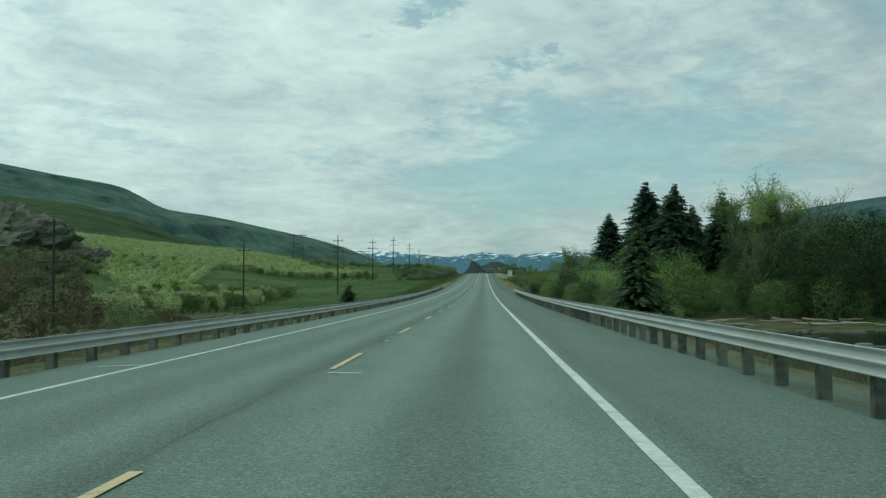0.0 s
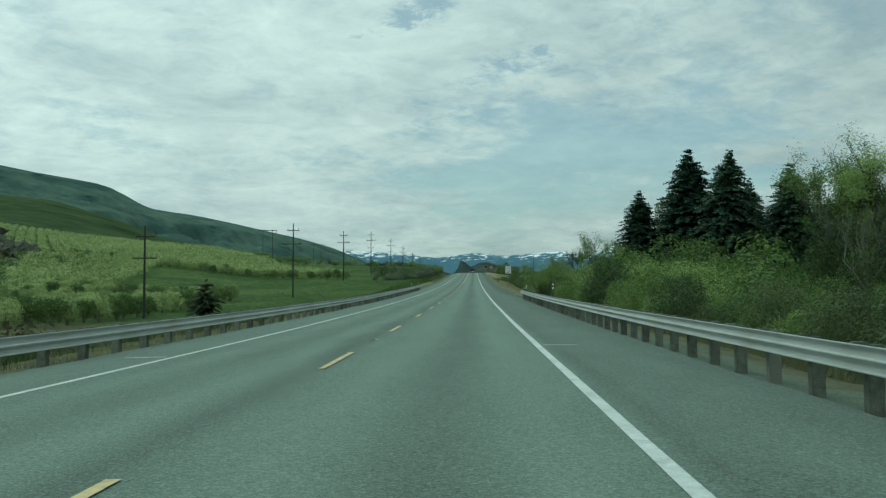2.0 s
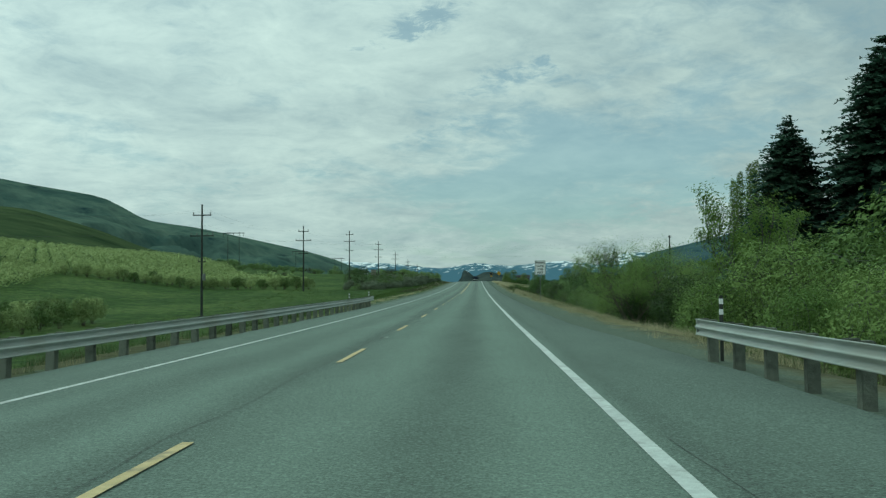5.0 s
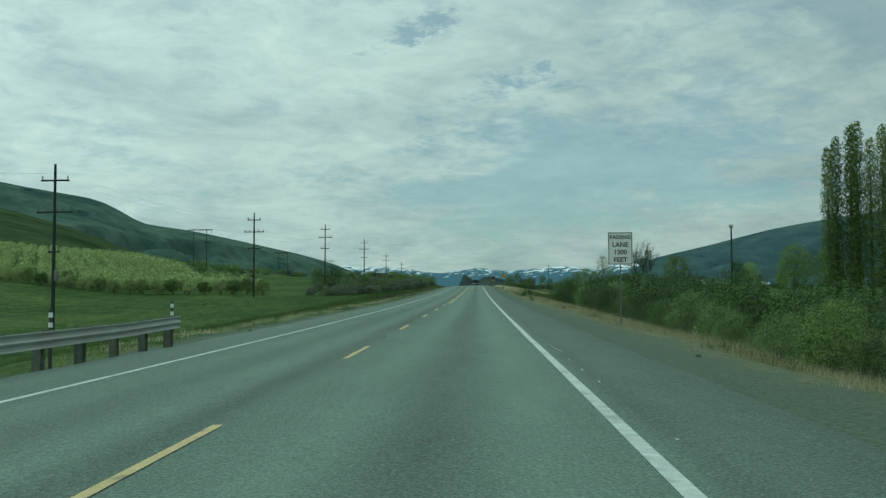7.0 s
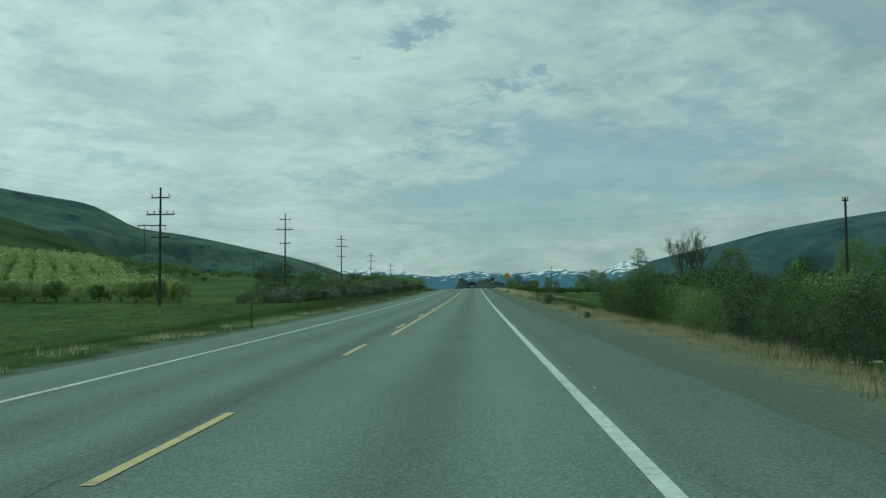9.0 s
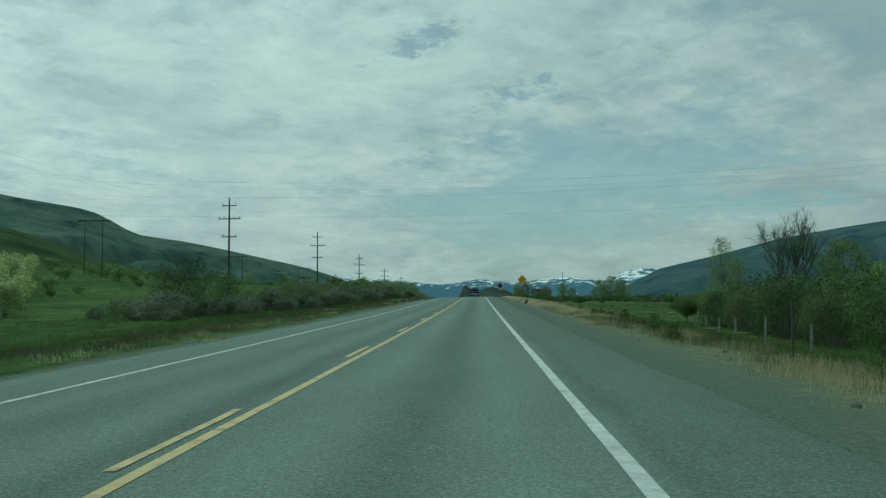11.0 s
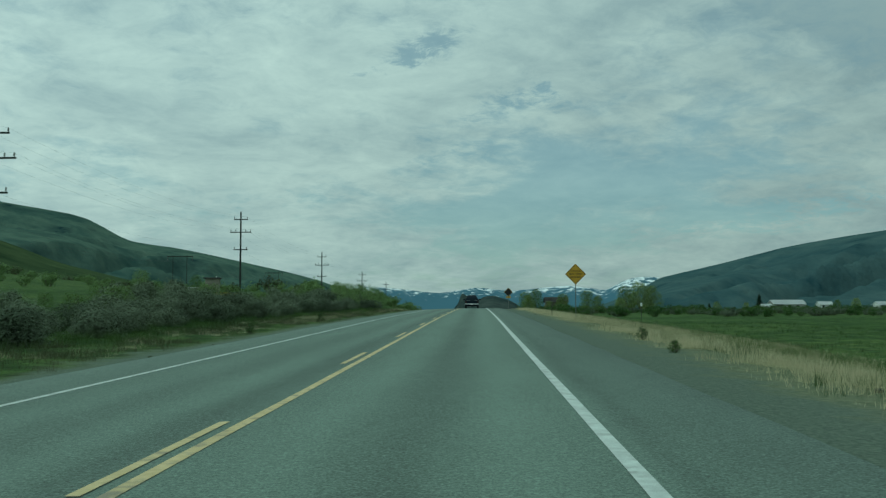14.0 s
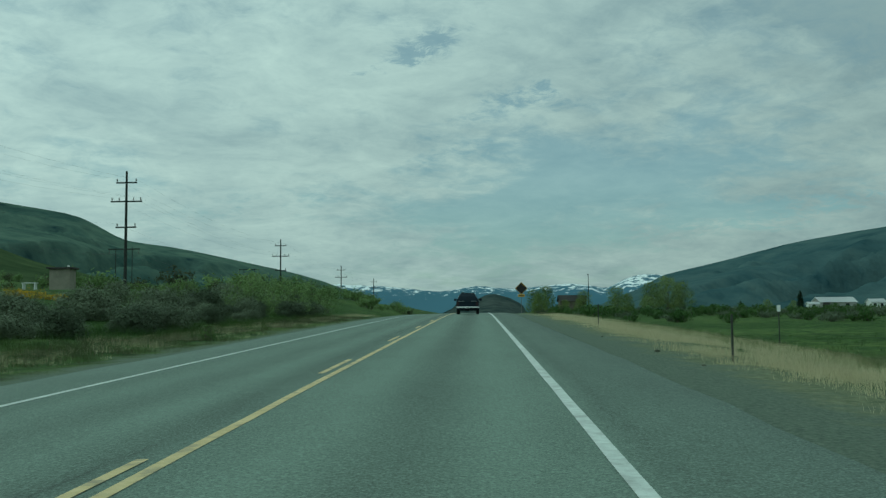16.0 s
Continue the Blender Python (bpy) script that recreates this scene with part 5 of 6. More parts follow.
for y in np.arange(334, 486, 2.2):
    for row in range(6):
        x = -13.0 - row * 2.9 + rs.uniform(-1.3, 1.3) - 5.0 * max(0, (352 - y) / 18)
        thin = 1.0 if row > 3 and y > 452 else 0.18 if row < 2 else 0.42 if y > 425 else 0.74
        if rs.random() < thin or (449 < y < 456 and x < -22) or (438 < y < 452 and -27 < x < -19) or noise.noise((y * 0.13, row * 0.9, 2.0)) < -0.22:
            continue
        s_ = rs.uniform(0.7, 1.4) * (0.8 if row == 0 else 1.0)
        if row > 1:
            sage_items.append((rs.choice(sage_far + [sage_green]), x, y + rs.uniform(-1, 1), s_ * 0.85))
            continue
        plant(rs.choice(sage), x, y + rs.uniform(-1, 1), s_, sz=s_ * rs.uniform(0.62, 0.85))
for x, y, s_ in ((-20.4, 338.0, 1.75), (-22.6, 339.5, 1.3), (-18.2, 341.0, 1.2)):
    plant(sage[0], x, y, s_, sz=s_ * 0.7)
merged("sagebrush_slope", sage_items, "grey-green sagebrush covering the bank", "shrubs")
for p in sage + sage_far + [sage_green]:
    drop_proto(p)
juniper = conifer(90, 3.3, 1.5, 0.02, "dark pointed juniper below the rail", "junipers", M_JUNIPER, "juniper")
at(juniper, [(-11.2, 99.5, 0.75)])
brownish = shrub(91, 2.3, 2.4, M_BRUSH, "leafless reddish-brown brush below the rail", "brown brush", stems=10, count=700, size=0.17, loose=0.2)
items = []
for y in np.arange(30, 126, 4.0):
    for x in np.arange(-20, -75, -4.5):
        if rs.random() < 0.16:
            items.append((brownish, x + rs.uniform(-2, 2), y + rs.uniform(-2, 2), rs.uniform(0.7, 1.3)))
for k in range(330):
    y = rs.uniform(120, 430)
    x = -0.40 * y - rs.random() * 0.28 * y
    items.append((brownish, x, y, rs.uniform(0.8, 1.6)))
for k in range(60):
    items.append((brownish, rs.uniform(-160, -112), rs.uniform(262, 300), rs.uniform(1.0, 2.0)))
merged("brown_brush", items, "leafless reddish-brown brush on the low ground", "shrubs")
drop_proto(brownish)
green_l = bush(92, 2.8, 1.9, M_LEAF_TWIG, "rounded green shrub on the bank", "green bank shrubs", lobes=11, lobe=0.75, count=3000, size=0.075, sprigs=5, soft=0.45)
at(green_l, [(-22.0, 70.0, 1.0), (-26.0, 77.0, 1.1), (-17.5, 84.0, 0.7), (-18.5, 345.0, 1.25), (-20.5, 352.0, 0.74), (-24.0, 338.0, 0.57), (-14.0, 462.0, 0.98), (-12.5, 470.0, 1.07), (-15.5, 474.0, 1.07), (-12.0, 480.0, 1.07), (-15.0, 486.0, 1.15), (-13.0, 494.0, 0.98), (-17.5, 482.0, 1.07), (-52.0, 500.0, 1.15), (-45.0, 506.0, 0.98)])


olive = bush(96, 4.8, 2.5, M_LEAF_DARK, "tall dusky olive bush on the bank", "olive bushes", lobes=16, lobe=1.0, count=5200, size=0.075, foot=0.06, sprigs=6, soft=0.55)
at(olive, [(-26.0, 364.0, 1.0), (-29.5, 367.0, 0.9), (-23.5, 368.5, 0.7)])

# scattered brush on the slope behind
slope_a = shrub(93, 2.6, 2.2, M_LEAF_TWIG, "green shrub on the slope", "slope shrubs", stems=8, count=300, size=0.25)
slope_b = shrub(94, 2.2, 2.0, M_BROWN, "brown shrub on the slope", "slope shrubs", stems=8, count=220, size=0.22)
items = []
for k in range(260):
    y = rs.uniform(405, 760)
    x = -62 - rs.random() ** 1.2 * 170
    if x > -36 - 0.45 * (y - 346) + 3:
        items.append((rs.choice((slope_a, slope_a, slope_a, slope_a, slope_b)), x, y, rs.uniform(0.5, 1.3)))
for k in range(40):
    items.append((slope_a, rs.uniform(-150, -108), rs.uniform(270, 330), rs.uniform(0.8, 1.5)))
merged("slope_brush", items, "scattered green and brown brush on the grassy slope", "shrubs")
items = []
for k in range(90):
    items.append((rs.choice((slope_a, slope_a, slope_b)), -rs.uniform(17, 50), rs.uniform(500, 700), rs.uniform(0.6, 1.3)))
merged("slope_brush", items, "green and brown brush on the roadside slope", "shrubs")
drop_proto(slope_a)
drop_proto(slope_b)


# ---- crag ----
def crag(x, y, z0, rx, ry, h, seed, label):
    bm = bmesh.new()
    bmesh.ops.create_icosphere(bm, subdivisions=6, radius=1.0)
    for v in bm.verts:
        d = v.co.normalized()
        n = noise.fractal(d * 1.6 + Vector((seed, 0, 0)), 0.9, 2.0, 6)
        k = 1 + 0.20 * n
        for f, amp in ((5.0, 0.11), (11.0, 0.06), (24.0, 0.035)):
            k += amp * (0.5 - 2 * abs(noise.noise(d * f + Vector((seed, 3, f)))))
        v.co = Vector((d.x * rx * k, d.y * ry * k, max(d.z, -0.15) * h * k))
    ob = part("rock_outcrop", bm, M_ROCK, None)
    ob.matrix_world = pose(x, y, z0)
    return tagged(ob, label, "rock", "rock outcrops")


crag(-190, 338, 1, 53, 46, 29, 3.0, "dark craggy basalt outcrop rising above the orchard")
crag(-136, 338, 5, 13, 18, 9, 5.0, "lower shoulder of dark basalt rock with grass")
crag(-246, 390, 6, 40, 40, 26, 8.0, "steep dark basalt bluff beside the orchard")

# ---- pickup ahead ----
def wheel(parent, x, y, r=0.37, w=0.24):
    bm = bmesh.new()
    prof = [(r * 0.62, -w / 2), (r * 0.95, -w / 2), (r, -w / 2 + 0.03), (r, w / 2 - 0.03), (r * 0.95, w / 2), (r * 0.62, w / 2)]
    n = 28
    rings = [[bm.verts.new((x + px, y + pr * math.cos(2 * math.pi * k / n), r + pr * math.sin(2 * math.pi * k / n))) for k in range(n)] for pr, px in prof]
    for a, b in zip(rings, rings[1:] + rings[:1]):
        for k in range(n):
            bm.faces.new((a[k], a[(k + 1) % n], b[(k + 1) % n], b[k]))
    w_ob = part("wheel", bm, M_TYRE, parent, "black tyre")
    bm = bmesh.new()
    tube(bm, (x - w * 0.36, y, r), (x + w * 0.36, y, r), r * 0.61, r * 0.61, 20)
    part("rim", bm, M_CHROME, w_ob, "bright steel rim")


M_CAR = material("dark_blue_car_paint", (0.005, 0.011, 0.018), (0.009, 0.017, 0.028), scale=2, rough=0.4, bump=0, spec=0.15)
M_TYRE = material("tyre_rubber", (0.012, 0.012, 0.012), (0.025, 0.025, 0.025), rough=0.9, bump=0.2)
M_CHROME = material("chrome", (0.62, 0.63, 0.63), (0.75, 0.76, 0.76), rough=0.2, metal=1.0, bump=0)
M_GLASS_DARK = material("tinted_glass", (0.008, 0.012, 0.014), (0.012, 0.017, 0.018), rough=0.2, bump=0, spec=0.15)
M_LAMP_RED = material("tail_lamp_lens", (0.016, 0.007, 0.008), (0.026, 0.010, 0.010), rough=0.3, bump=0)
M_TRIM = material("pale_trim_strip", (0.30, 0.33, 0.33), (0.42, 0.45, 0.45), rough=0.35, metal=0.4, bump=0)


def loft(bm, rings):
    vs = [[bm.verts.new(p) for p in ring] for ring in rings]
    n = len(vs[0])
    for a, b in zip(vs[:-1], vs[1:]):
        for k in range(n):
            bm.faces.new((a[k], a[(k + 1) % n], b[(k + 1) % n], b[k]))
    bm.faces.new(list(reversed(vs[0])))
    bm.faces.new(vs[-1])
    bmesh.ops.recalc_face_normals(bm, faces=bm.faces)


def rounded(hw, z0, z1, y, r=0.12, top=None):
    """A rounded section across the vehicle; top: half-width at its upper edge."""
    top = top or hw
    pts = []
    for cx, cz, a0 in ((top - r, z1 - r, 0), (-top + r, z1 - r, 90), (-hw + r, z0 + r, 180), (hw - r, z0 + r, 270)):
        for k in range(5):
            a = radians(a0 + 22.5 * k)
            pts.append((cx + r * math.cos(a), y, cz + r * math.sin(a)))
    return pts


def sport_utility(x, y):
    z = float(road_z(y))
    ob = thing("sport_utility_vehicle", x, y, z, "dark blue full-size utility vehicle with a chrome rear bumper", "car")
    bm = bmesh.new()
    loft(bm, [rounded(0.90, 0.42, 1.06, 0.0, 0.10), rounded(0.95, 0.36, 1.16, 0.08, 0.12), rounded(0.97, 0.34, 1.18, 1.0, 0.12), rounded(0.97, 0.34, 1.16, 3.4, 0.12), rounded(0.94, 0.36, 1.10, 4.5, 0.12), rounded(0.86, 0.42, 0.98, 4.75, 0.12)])
    body = part("body", bm, M_CAR, ob)
    bm = bmesh.new()
    loft(bm, [rounded(0.90, 1.08, 1.20, 0.06, 0.05), rounded(0.86, 1.10, 1.50, 0.16, 0.10, 0.74), rounded(0.86, 1.10, 1.80, 0.42, 0.18, 0.62), rounded(0.86, 1.10, 1.84, 1.6, 0.18, 0.63), rounded(0.86, 1.10, 1.80, 2.7, 0.18, 0.62), rounded(0.88, 1.10, 1.22, 3.5, 0.05, 0.78)])
    part("cabin", bm, M_CAR, ob)
    bm = bmesh.new()
    f = [bm.verts.new(p) for p in ((-0.70, 0.085, 1.22), (0.70, 0.085, 1.22), (0.52, 0.355, 1.70), (-0.52, 0.355, 1.70))]
    bm.faces.new(f)
    bmesh.ops.solidify(bm, geom=bm.faces[:], thickness=0.02)
    part("rear_window", bm, M_GLASS_DARK, ob, "dark tinted rear window")
    for sx in (-1, 1):
        bm = bmesh.new()
        f = [bm.verts.new((sx * a, b, c)) for a, b, c in ((0.862, 0.6, 1.24), (0.862, 2.7, 1.24), (0.675, 2.45, 1.70), (0.675, 0.7, 1.70))]
        bm.faces.new(f)
        bmesh.ops.solidify(bm, geom=bm.faces[:], thickness=0.02)
        part("side_window", bm, M_GLASS_DARK, ob, "dark tinted side window")
        bm = bmesh.new()
        box(bm, sx * 0.70, sx * 0.90, -0.025, 0.06, 0.72, 1.02, 0.015)
        part("tail_lamp", bm, M_LAMP_RED, ob, "red tail lamp")
        bm = bmesh.new()
        box(bm, sx * 0.98, sx * 1.20, 2.92, 3.05, 1.18, 1.38, 0.03)
        box(bm, sx * 0.90, sx * 1.0, 2.95, 3.02, 1.20, 1.26, 0.01)
        part("door_mirror", bm, M_CAR, ob)
        for wy in (0.95, 3.85):
            wheel(ob, sx * 0.82, wy)
        bm = bmesh.new()
        box(bm, sx * 0.28, sx * 0.74, -0.02, 0.04, 1.075, 1.105, 0.006)
        part("trim_strip", bm, M_TRIM, ob, "pale trim strip on the tailgate")
    bm = bmesh.new()
    box(bm, -0.62, 0.62, -0.012, 0.03, 0.70, 1.06, 0.012)
    part("tailgate", bm, M_CAR, ob)
    bm = bmesh.new()
    box(bm, -0.95, 0.95, -0.16, 0.04, 0.53, 0.65, 0.03)
    bumper = part("bumper", bm, M_CHROME, ob, "polished chrome bumper")
    bm = bmesh.new()
    box(bm, -0.17, 0.17, -0.172, -0.162, 0.49, 0.61, 0.003)
    part("number_plate", bm, M_SIGN_W, bumper, "pale number plate with a plain bar")
    bm = bmesh.new()
    box(bm, -0.12, 0.12, -0.177, -0.173, 0.53, 0.575)
    part("plate_bar", bm, M_DARKPOST, bumper)
    bm = bmesh.new()
    box(bm, -0.14, 0.14, 0.3, 1.6, 0.28, 0.42, 0.04)
    tube(bm, (-0.8, 0.95, 0.37), (0.8, 0.95, 0.37), 0.06, 0.06, 10)
    part("axle", bm, M_TYRE, ob)


sport_utility(1.68, 475.0)


# ---- buildings ----
M_WHITE_METAL = material("white_metal_roof", (0.62, 0.64, 0.65), (0.74, 0.75, 0.75), scale=1.0, rough=0.4, bump=0.05)
M_BARN = material("grey_barn_siding", (0.26, 0.26, 0.25), (0.38, 0.38, 0.36), scale=2.0, rough=0.85)
M_TAN = material("tan_plaster", (0.20, 0.19, 0.15), (0.29, 0.275, 0.22), scale=2.0, rough=0.9)
M_ROOF_DARK = material("dark_roofing", (0.045, 0.045, 0.043), (0.085, 0.082, 0.078), scale=3.0, rough=0.85)
M_BROWNWALL = material("brown_wall", (0.085, 0.075, 0.06), (0.14, 0.125, 0.10), scale=2.0, rough=0.9)


def gabled(name, x, y, length, width, eave, rise, wall_mat, roof_mat, label, openings=(), rz=0.0):
    """A building with its long side facing the road's traffic, gabled roof with overhang, doors and windows."""
    z = min(land_z(x - length / 2, y), land_z(x + length / 2, y)) - 0.1
    ob = thing(name, x, y, z, label, "building", rz=rz)
    bm = bmesh.new()
    L2, W2 = length / 2, width / 2
    a = [bm.verts.new(p) for p in ((-L2, -W2, 0), (-L2, -W2, eave), (-L2, 0, eave + rise), (-L2, W2, eave), (-L2, W2, 0))]
    b = [bm.verts.new((L2, v.co.y, v.co.z)) for v in a]
    for k in range(5):
        bm.faces.new((a[k], a[(k + 1) % 5], b[(k + 1) % 5], b[k]))
    bm.faces.new(a)
    bm.faces.new(b)
    bmesh.ops.recalc_face_normals(bm, faces=bm.faces)
    part("wall", bm, wall_mat, ob)
    for sgn in (-1, 1):
        bm = bmesh.new()
        q = [(-L2 - 0.4, sgn * (W2 + 0.4), eave - rise * 0.4 / W2 + 0.08), (L2 + 0.4, sgn * (W2 + 0.4), eave - rise * 0.4 / W2 + 0.08), (L2 + 0.4, 0, eave + rise + 0.08), (-L2 - 0.4, 0, eave + rise + 0.08)]
        bm.faces.new([bm.verts.new(p) for p in q])
        bmesh.ops.solidify(bm, geom=bm.faces[:], thickness=0.12)
        part("roof", bm, roof_mat, ob)
    for ox, oz, w, h, mat, nm in openings:
        bm = bmesh.new()
        box(bm, ox - w / 2, ox + w / 2, -W2 - 0.05, -W2 + 0.02, oz, oz + h, 0.02)
        part(nm, bm, mat, ob)
    return ob


gabled("barn", 123.5, 734.0, 12.0, 9.0, 2.4, 1.7, M_BARN, M_WHITE_METAL, "long low farm barn with a white metal roof", [(-4, 0.1, 2.4, 2.2, M_ROOF_DARK, "door"), (3, 1.0, 1.2, 0.9, M_GLASS_DARK, "window")])
gabled("farmhouse", 143.0, 748.0, 5.0, 5.0, 2.3, 1.2, M_SIGN_W, M_WHITE_METAL, "pale farmhouse with a light roof", [(-1.2, 0.9, 1.0, 1.0, M_GLASS_DARK, "window"), (1.2, 0.9, 1.0, 1.0, M_GLASS_DARK, "window")])
gabled("packing_shed", 158.0, 722.0, 9.0, 7.0, 2.0, 1.2, M_SIGN_W, M_WHITE_METAL, "white packing shed behind small trees", [(-3, 0.1, 2.0, 1.9, M_ROOF_DARK, "door"), (2, 0.9, 1.4, 0.9, M_GLASS_DARK, "window")])
gabled("outbuilding", 110.0, 715.0, 3.2, 2.4, 1.7, 0.6, M_SIGN_W, M_WHITE_METAL, "small white outbuilding in the field", [(0, 0.05, 0.8, 1.5, M_ROOF_DARK, "door")])
gabled("roadside_house", 26.5, 647.0, 6.5, 7.0, 3.2, 1.5, M_BROWNWALL, M_ROOF_DARK, "brown house with a dark gabled roof behind shrubs", [(-2, 1.0, 1.2, 1.1, M_GLASS_DARK, "window"), (2, 1.0, 1.2, 1.1, M_GLASS_DARK, "window")])


def pump_shed(x, y):
    z = land_z(x, y)
    ob = thing("pump_shed", x, y, z, "small tan flat-roofed shed on the grassy bank", "building", rz=6)
    ob.scale = (0.82, 0.82, 0.9)
    bm = bmesh.new()
    box(bm, -1.15, 1.15, -1.0, 1.0, -0.3, 2.15, 0.02)
    part("wall", bm, M_TAN, ob)
    bm = bmesh.new()
    box(bm, -1.45, 1.45, -1.3, 1.3, 2.15, 2.32, 0.02)
    part("roof", bm, M_ROOF_DARK, ob, "dark flat roof")
    bm = bmesh.new()
    box(bm, -0.45, 0.35, -1.03, -0.99, 0.0, 1.9, 0.01)
    part("door", bm, M_TAN, ob)
    bm = bmesh.new()
    box(bm, 0.55, 0.75, -0.2, 0.0, 2.32, 2.52, 0.02)
    part("roof_vent", bm, M_SIGN_W, ob, "white roof vent")
    tb = thing("bench", x - 2.6, y - 1.0, land_z(x - 2.6, y - 1.0), "white bench beside the shed", "bench")
    bm = bmesh.new()
    box(bm, -0.7, 0.7, -0.25, 0.25, 0.55, 0.63, 0.01)
    part("seat", bm, M_SIGN_W, tb)
    for lx in (-0.55, 0.55):
        for ly in (-0.18, 0.18):
            bm = bmesh.new()
            box(bm, lx - 0.05, lx + 0.05, ly - 0.05, ly + 0.05, -0.1, 0.55, 0.005)
            part("leg", bm, M_SIGN_W, tb)


pump_shed(-35.6, 482.0)
M_YELLOW = leafy("yellow_flowers", (0.45, 0.30, 0.02), (0.65, 0.48, 0.05), glow=0.2)
forsythia = shrub(95, 0.9, 1.6, M_YELLOW, "low yellow-flowering bush on the bank", "yellow bushes", stems=20, count=700, size=0.08)
at(forsythia, [(-25.6, 453.6, 0.75), (-27.2, 454.4, 0.7), (-24.4, 454.6, 0.6)])


# ---- H-frame line on the hillside, and the line that crosses the road ----
def h_frame(x, y, top):
    z = land_z(x, y)
    ob = thing("transmission_tower", x, y, z, "two-pole timber transmission frame with a long crossarm", "transmission pole", "transmission line")
    h = top - z
    for px in (-2.3, 2.3):
        bm = bmesh.new()
        tube(bm, (px, 0, -0.6), (px, 0, h), 0.13, 0.09, 10)
        part("shaft", bm, M_POLE, ob)
    bm = bmesh.new()
    box(bm, -4.4, 4.4, -0.1, 0.1, h - 0.7, h - 0.4, 0.02)
    part("crossarm", bm, M_POLE, ob)
    for px in (-4.1, 0, 4.1):
        bm = bmesh.new()
        tube(bm, (px, 0, h - 0.7), (px, 0, h - 1.9), 0.07, 0.07, 6)
        part("insulator", bm, M_INSUL, ob, "hanging insulator string")


frames_ = [(-95.0, 513, 28.3), (-95.0, 661, 27.8), (-95.0, 810, 30.0)]
for x, y, t_ in frames_:
    h_frame(x, y, t_)
for off in (-4.1, 0, 4.1):
    wire("transmission_wire", [(x + off, y, t_ - 1.95) for x, y, t_ in frames_], 0.015, "thin transmission wire between the frames", sag=3.0)

ARM_TOP = ((0.35, 0.32, (-0.26, 0.26)),)
utility_pole(41.0, 321.6, land_z(41.0, 321.6), 13.6 - land_z(41.0, 321.6), ARM_TOP)
utility_pole(47.0, 794.0, land_z(47.0, 794.0), 15.0, ARM_TOP)
ax, ay, az = -35.7, 336.7, pole_tops[3][2]
for d0, d1, s_ in ((0.1, 3.0, 2.0), (0.3, 3.1, 2.3), (1.1, 4.6, 1.5), (2.6, 6.1, 1.3)):
    wire("crossing_wire", [(41.0, 321.6 + d0 * 0.2, 13.6 - d0), (ax, ay, az - d1)], 0.0032, "thin wire crossing above the road between two poles", sag=s_)


# ---- driftwood, litter, marks ----
def log(x, y, z, length, r, rz, tilt, label):
    g = Growth(int(x * 7 + y))
    n = 6
    g.limb([(length * (k / n - 0.5), 0.12 * math.sin(k * 1.3), 0.06 * math.cos(k * 1.7)) for k in range(n + 1)], r, r * 0.55, 8)
    ob = soup("driftwood_log", g.V, g.F, M_DRIFT, smooth=True)
    ob.matrix_world = pose(x, y, z, 0, tilt, rz)
    tagged(ob, label, "log", "driftwood on the river bank")


M_DRIFT = material("bleached_driftwood", (0.22, 0.18, 0.14), (0.42, 0.36, 0.29), scale=4, rough=0.9, bump=0.4)
rl = random.Random(3)
for k in range(13):
    x, y = rl.uniform(27, 62), rl.uniform(139, 150)
    log(x, y, max(land_z(x, y), -4.6) + 0.15, rl.uniform(3, 8), rl.uniform(0.10, 0.22), rl.uniform(-35, 35), rl.uniform(-4, 4), "bleached driftwood log stranded at the water's edge")


# painted bars across the shoulders, and slots with worn markers in the gaps of the centre line
for y, x0, x1 in ((70.8, 3.76, 4.5), (68.3, -4.35, -3.56), (17.4, -4.5, -3.56), (14.6, 0.05, 0.55)):
    strip("painted_bar", x0, x1, y, y + 0.10, 0.005, M_PAINT_W, road, step=0.05)
M_SLOT = material("worn_slot", (0.04, 0.045, 0.04), (0.085, 0.095, 0.085), scale=8, rough=0.8)
M_TAR = material("tar_seal", (0.018, 0.018, 0.018), (0.040, 0.039, 0.037), scale=6, rough=0.7)
for k in range(-2, 11):
    y = 22.9 + 24.586 * k
    strip("marker_slot", -0.085, -0.03, y, y + 0.85, 0.004, M_SLOT, road, step=0.2, jitter=0.02)
    strip("worn_marker", -0.02, 0.08, y + 0.72, y + 0.86, 0.006, M_PAINT_W, road, step=0.1)


def crack(name, x, y0, y1, width, seed, wander=0.06):
    """A sealed crack wandering along the road."""
    V, Fc = [], []
    n = int((y1 - y0) / 0.5)
    for k in range(n + 1):
        y = y0 + (y1 - y0) * k / n
        xx = x + wander * noise.noise((y * 0.35, seed, 0)) + 0.3 * wander * noise.noise((y * 1.9, seed, 3))
        w = width * (0.5 + 0.9 * abs(noise.noise((y * 0.6, seed, 7))))
        for sx in (-w / 2, w / 2):
            V.append((xx + sx, y, float(deck(xx + sx, y)) + 0.0035))
    for k in range(n):
        Fc.append((2 * k, 2 * k + 1, 2 * k + 3, 2 * k + 2))
    soup(name, V, Fc, M_TAR, road)


for k, (y0, y1) in enumerate(((-20, 38), (66, 92), (118, 170), (205, 244), (304, 336), (372, 401))):
    crack("sealed_crack", -0.20, y0, y1, 0.009, 1.0 + k, 0.12)
crack("sealed_crack", 3.90, 90, 130, 0.009, 3.0, 0.08)
rk = random.Random(71)
for k in range(30):
    y, ln = rk.gauss(188, 16), rk.uniform(0.05, 0.35)
    x = 3.93 + rk.uniform(-0.035, 0.035)
    strip("seal_fleck", x, x + rk.uniform(0.008, 0.03), y, y + ln, 0.004, M_PAINT_W, road, step=0.1, jitter=0.02)


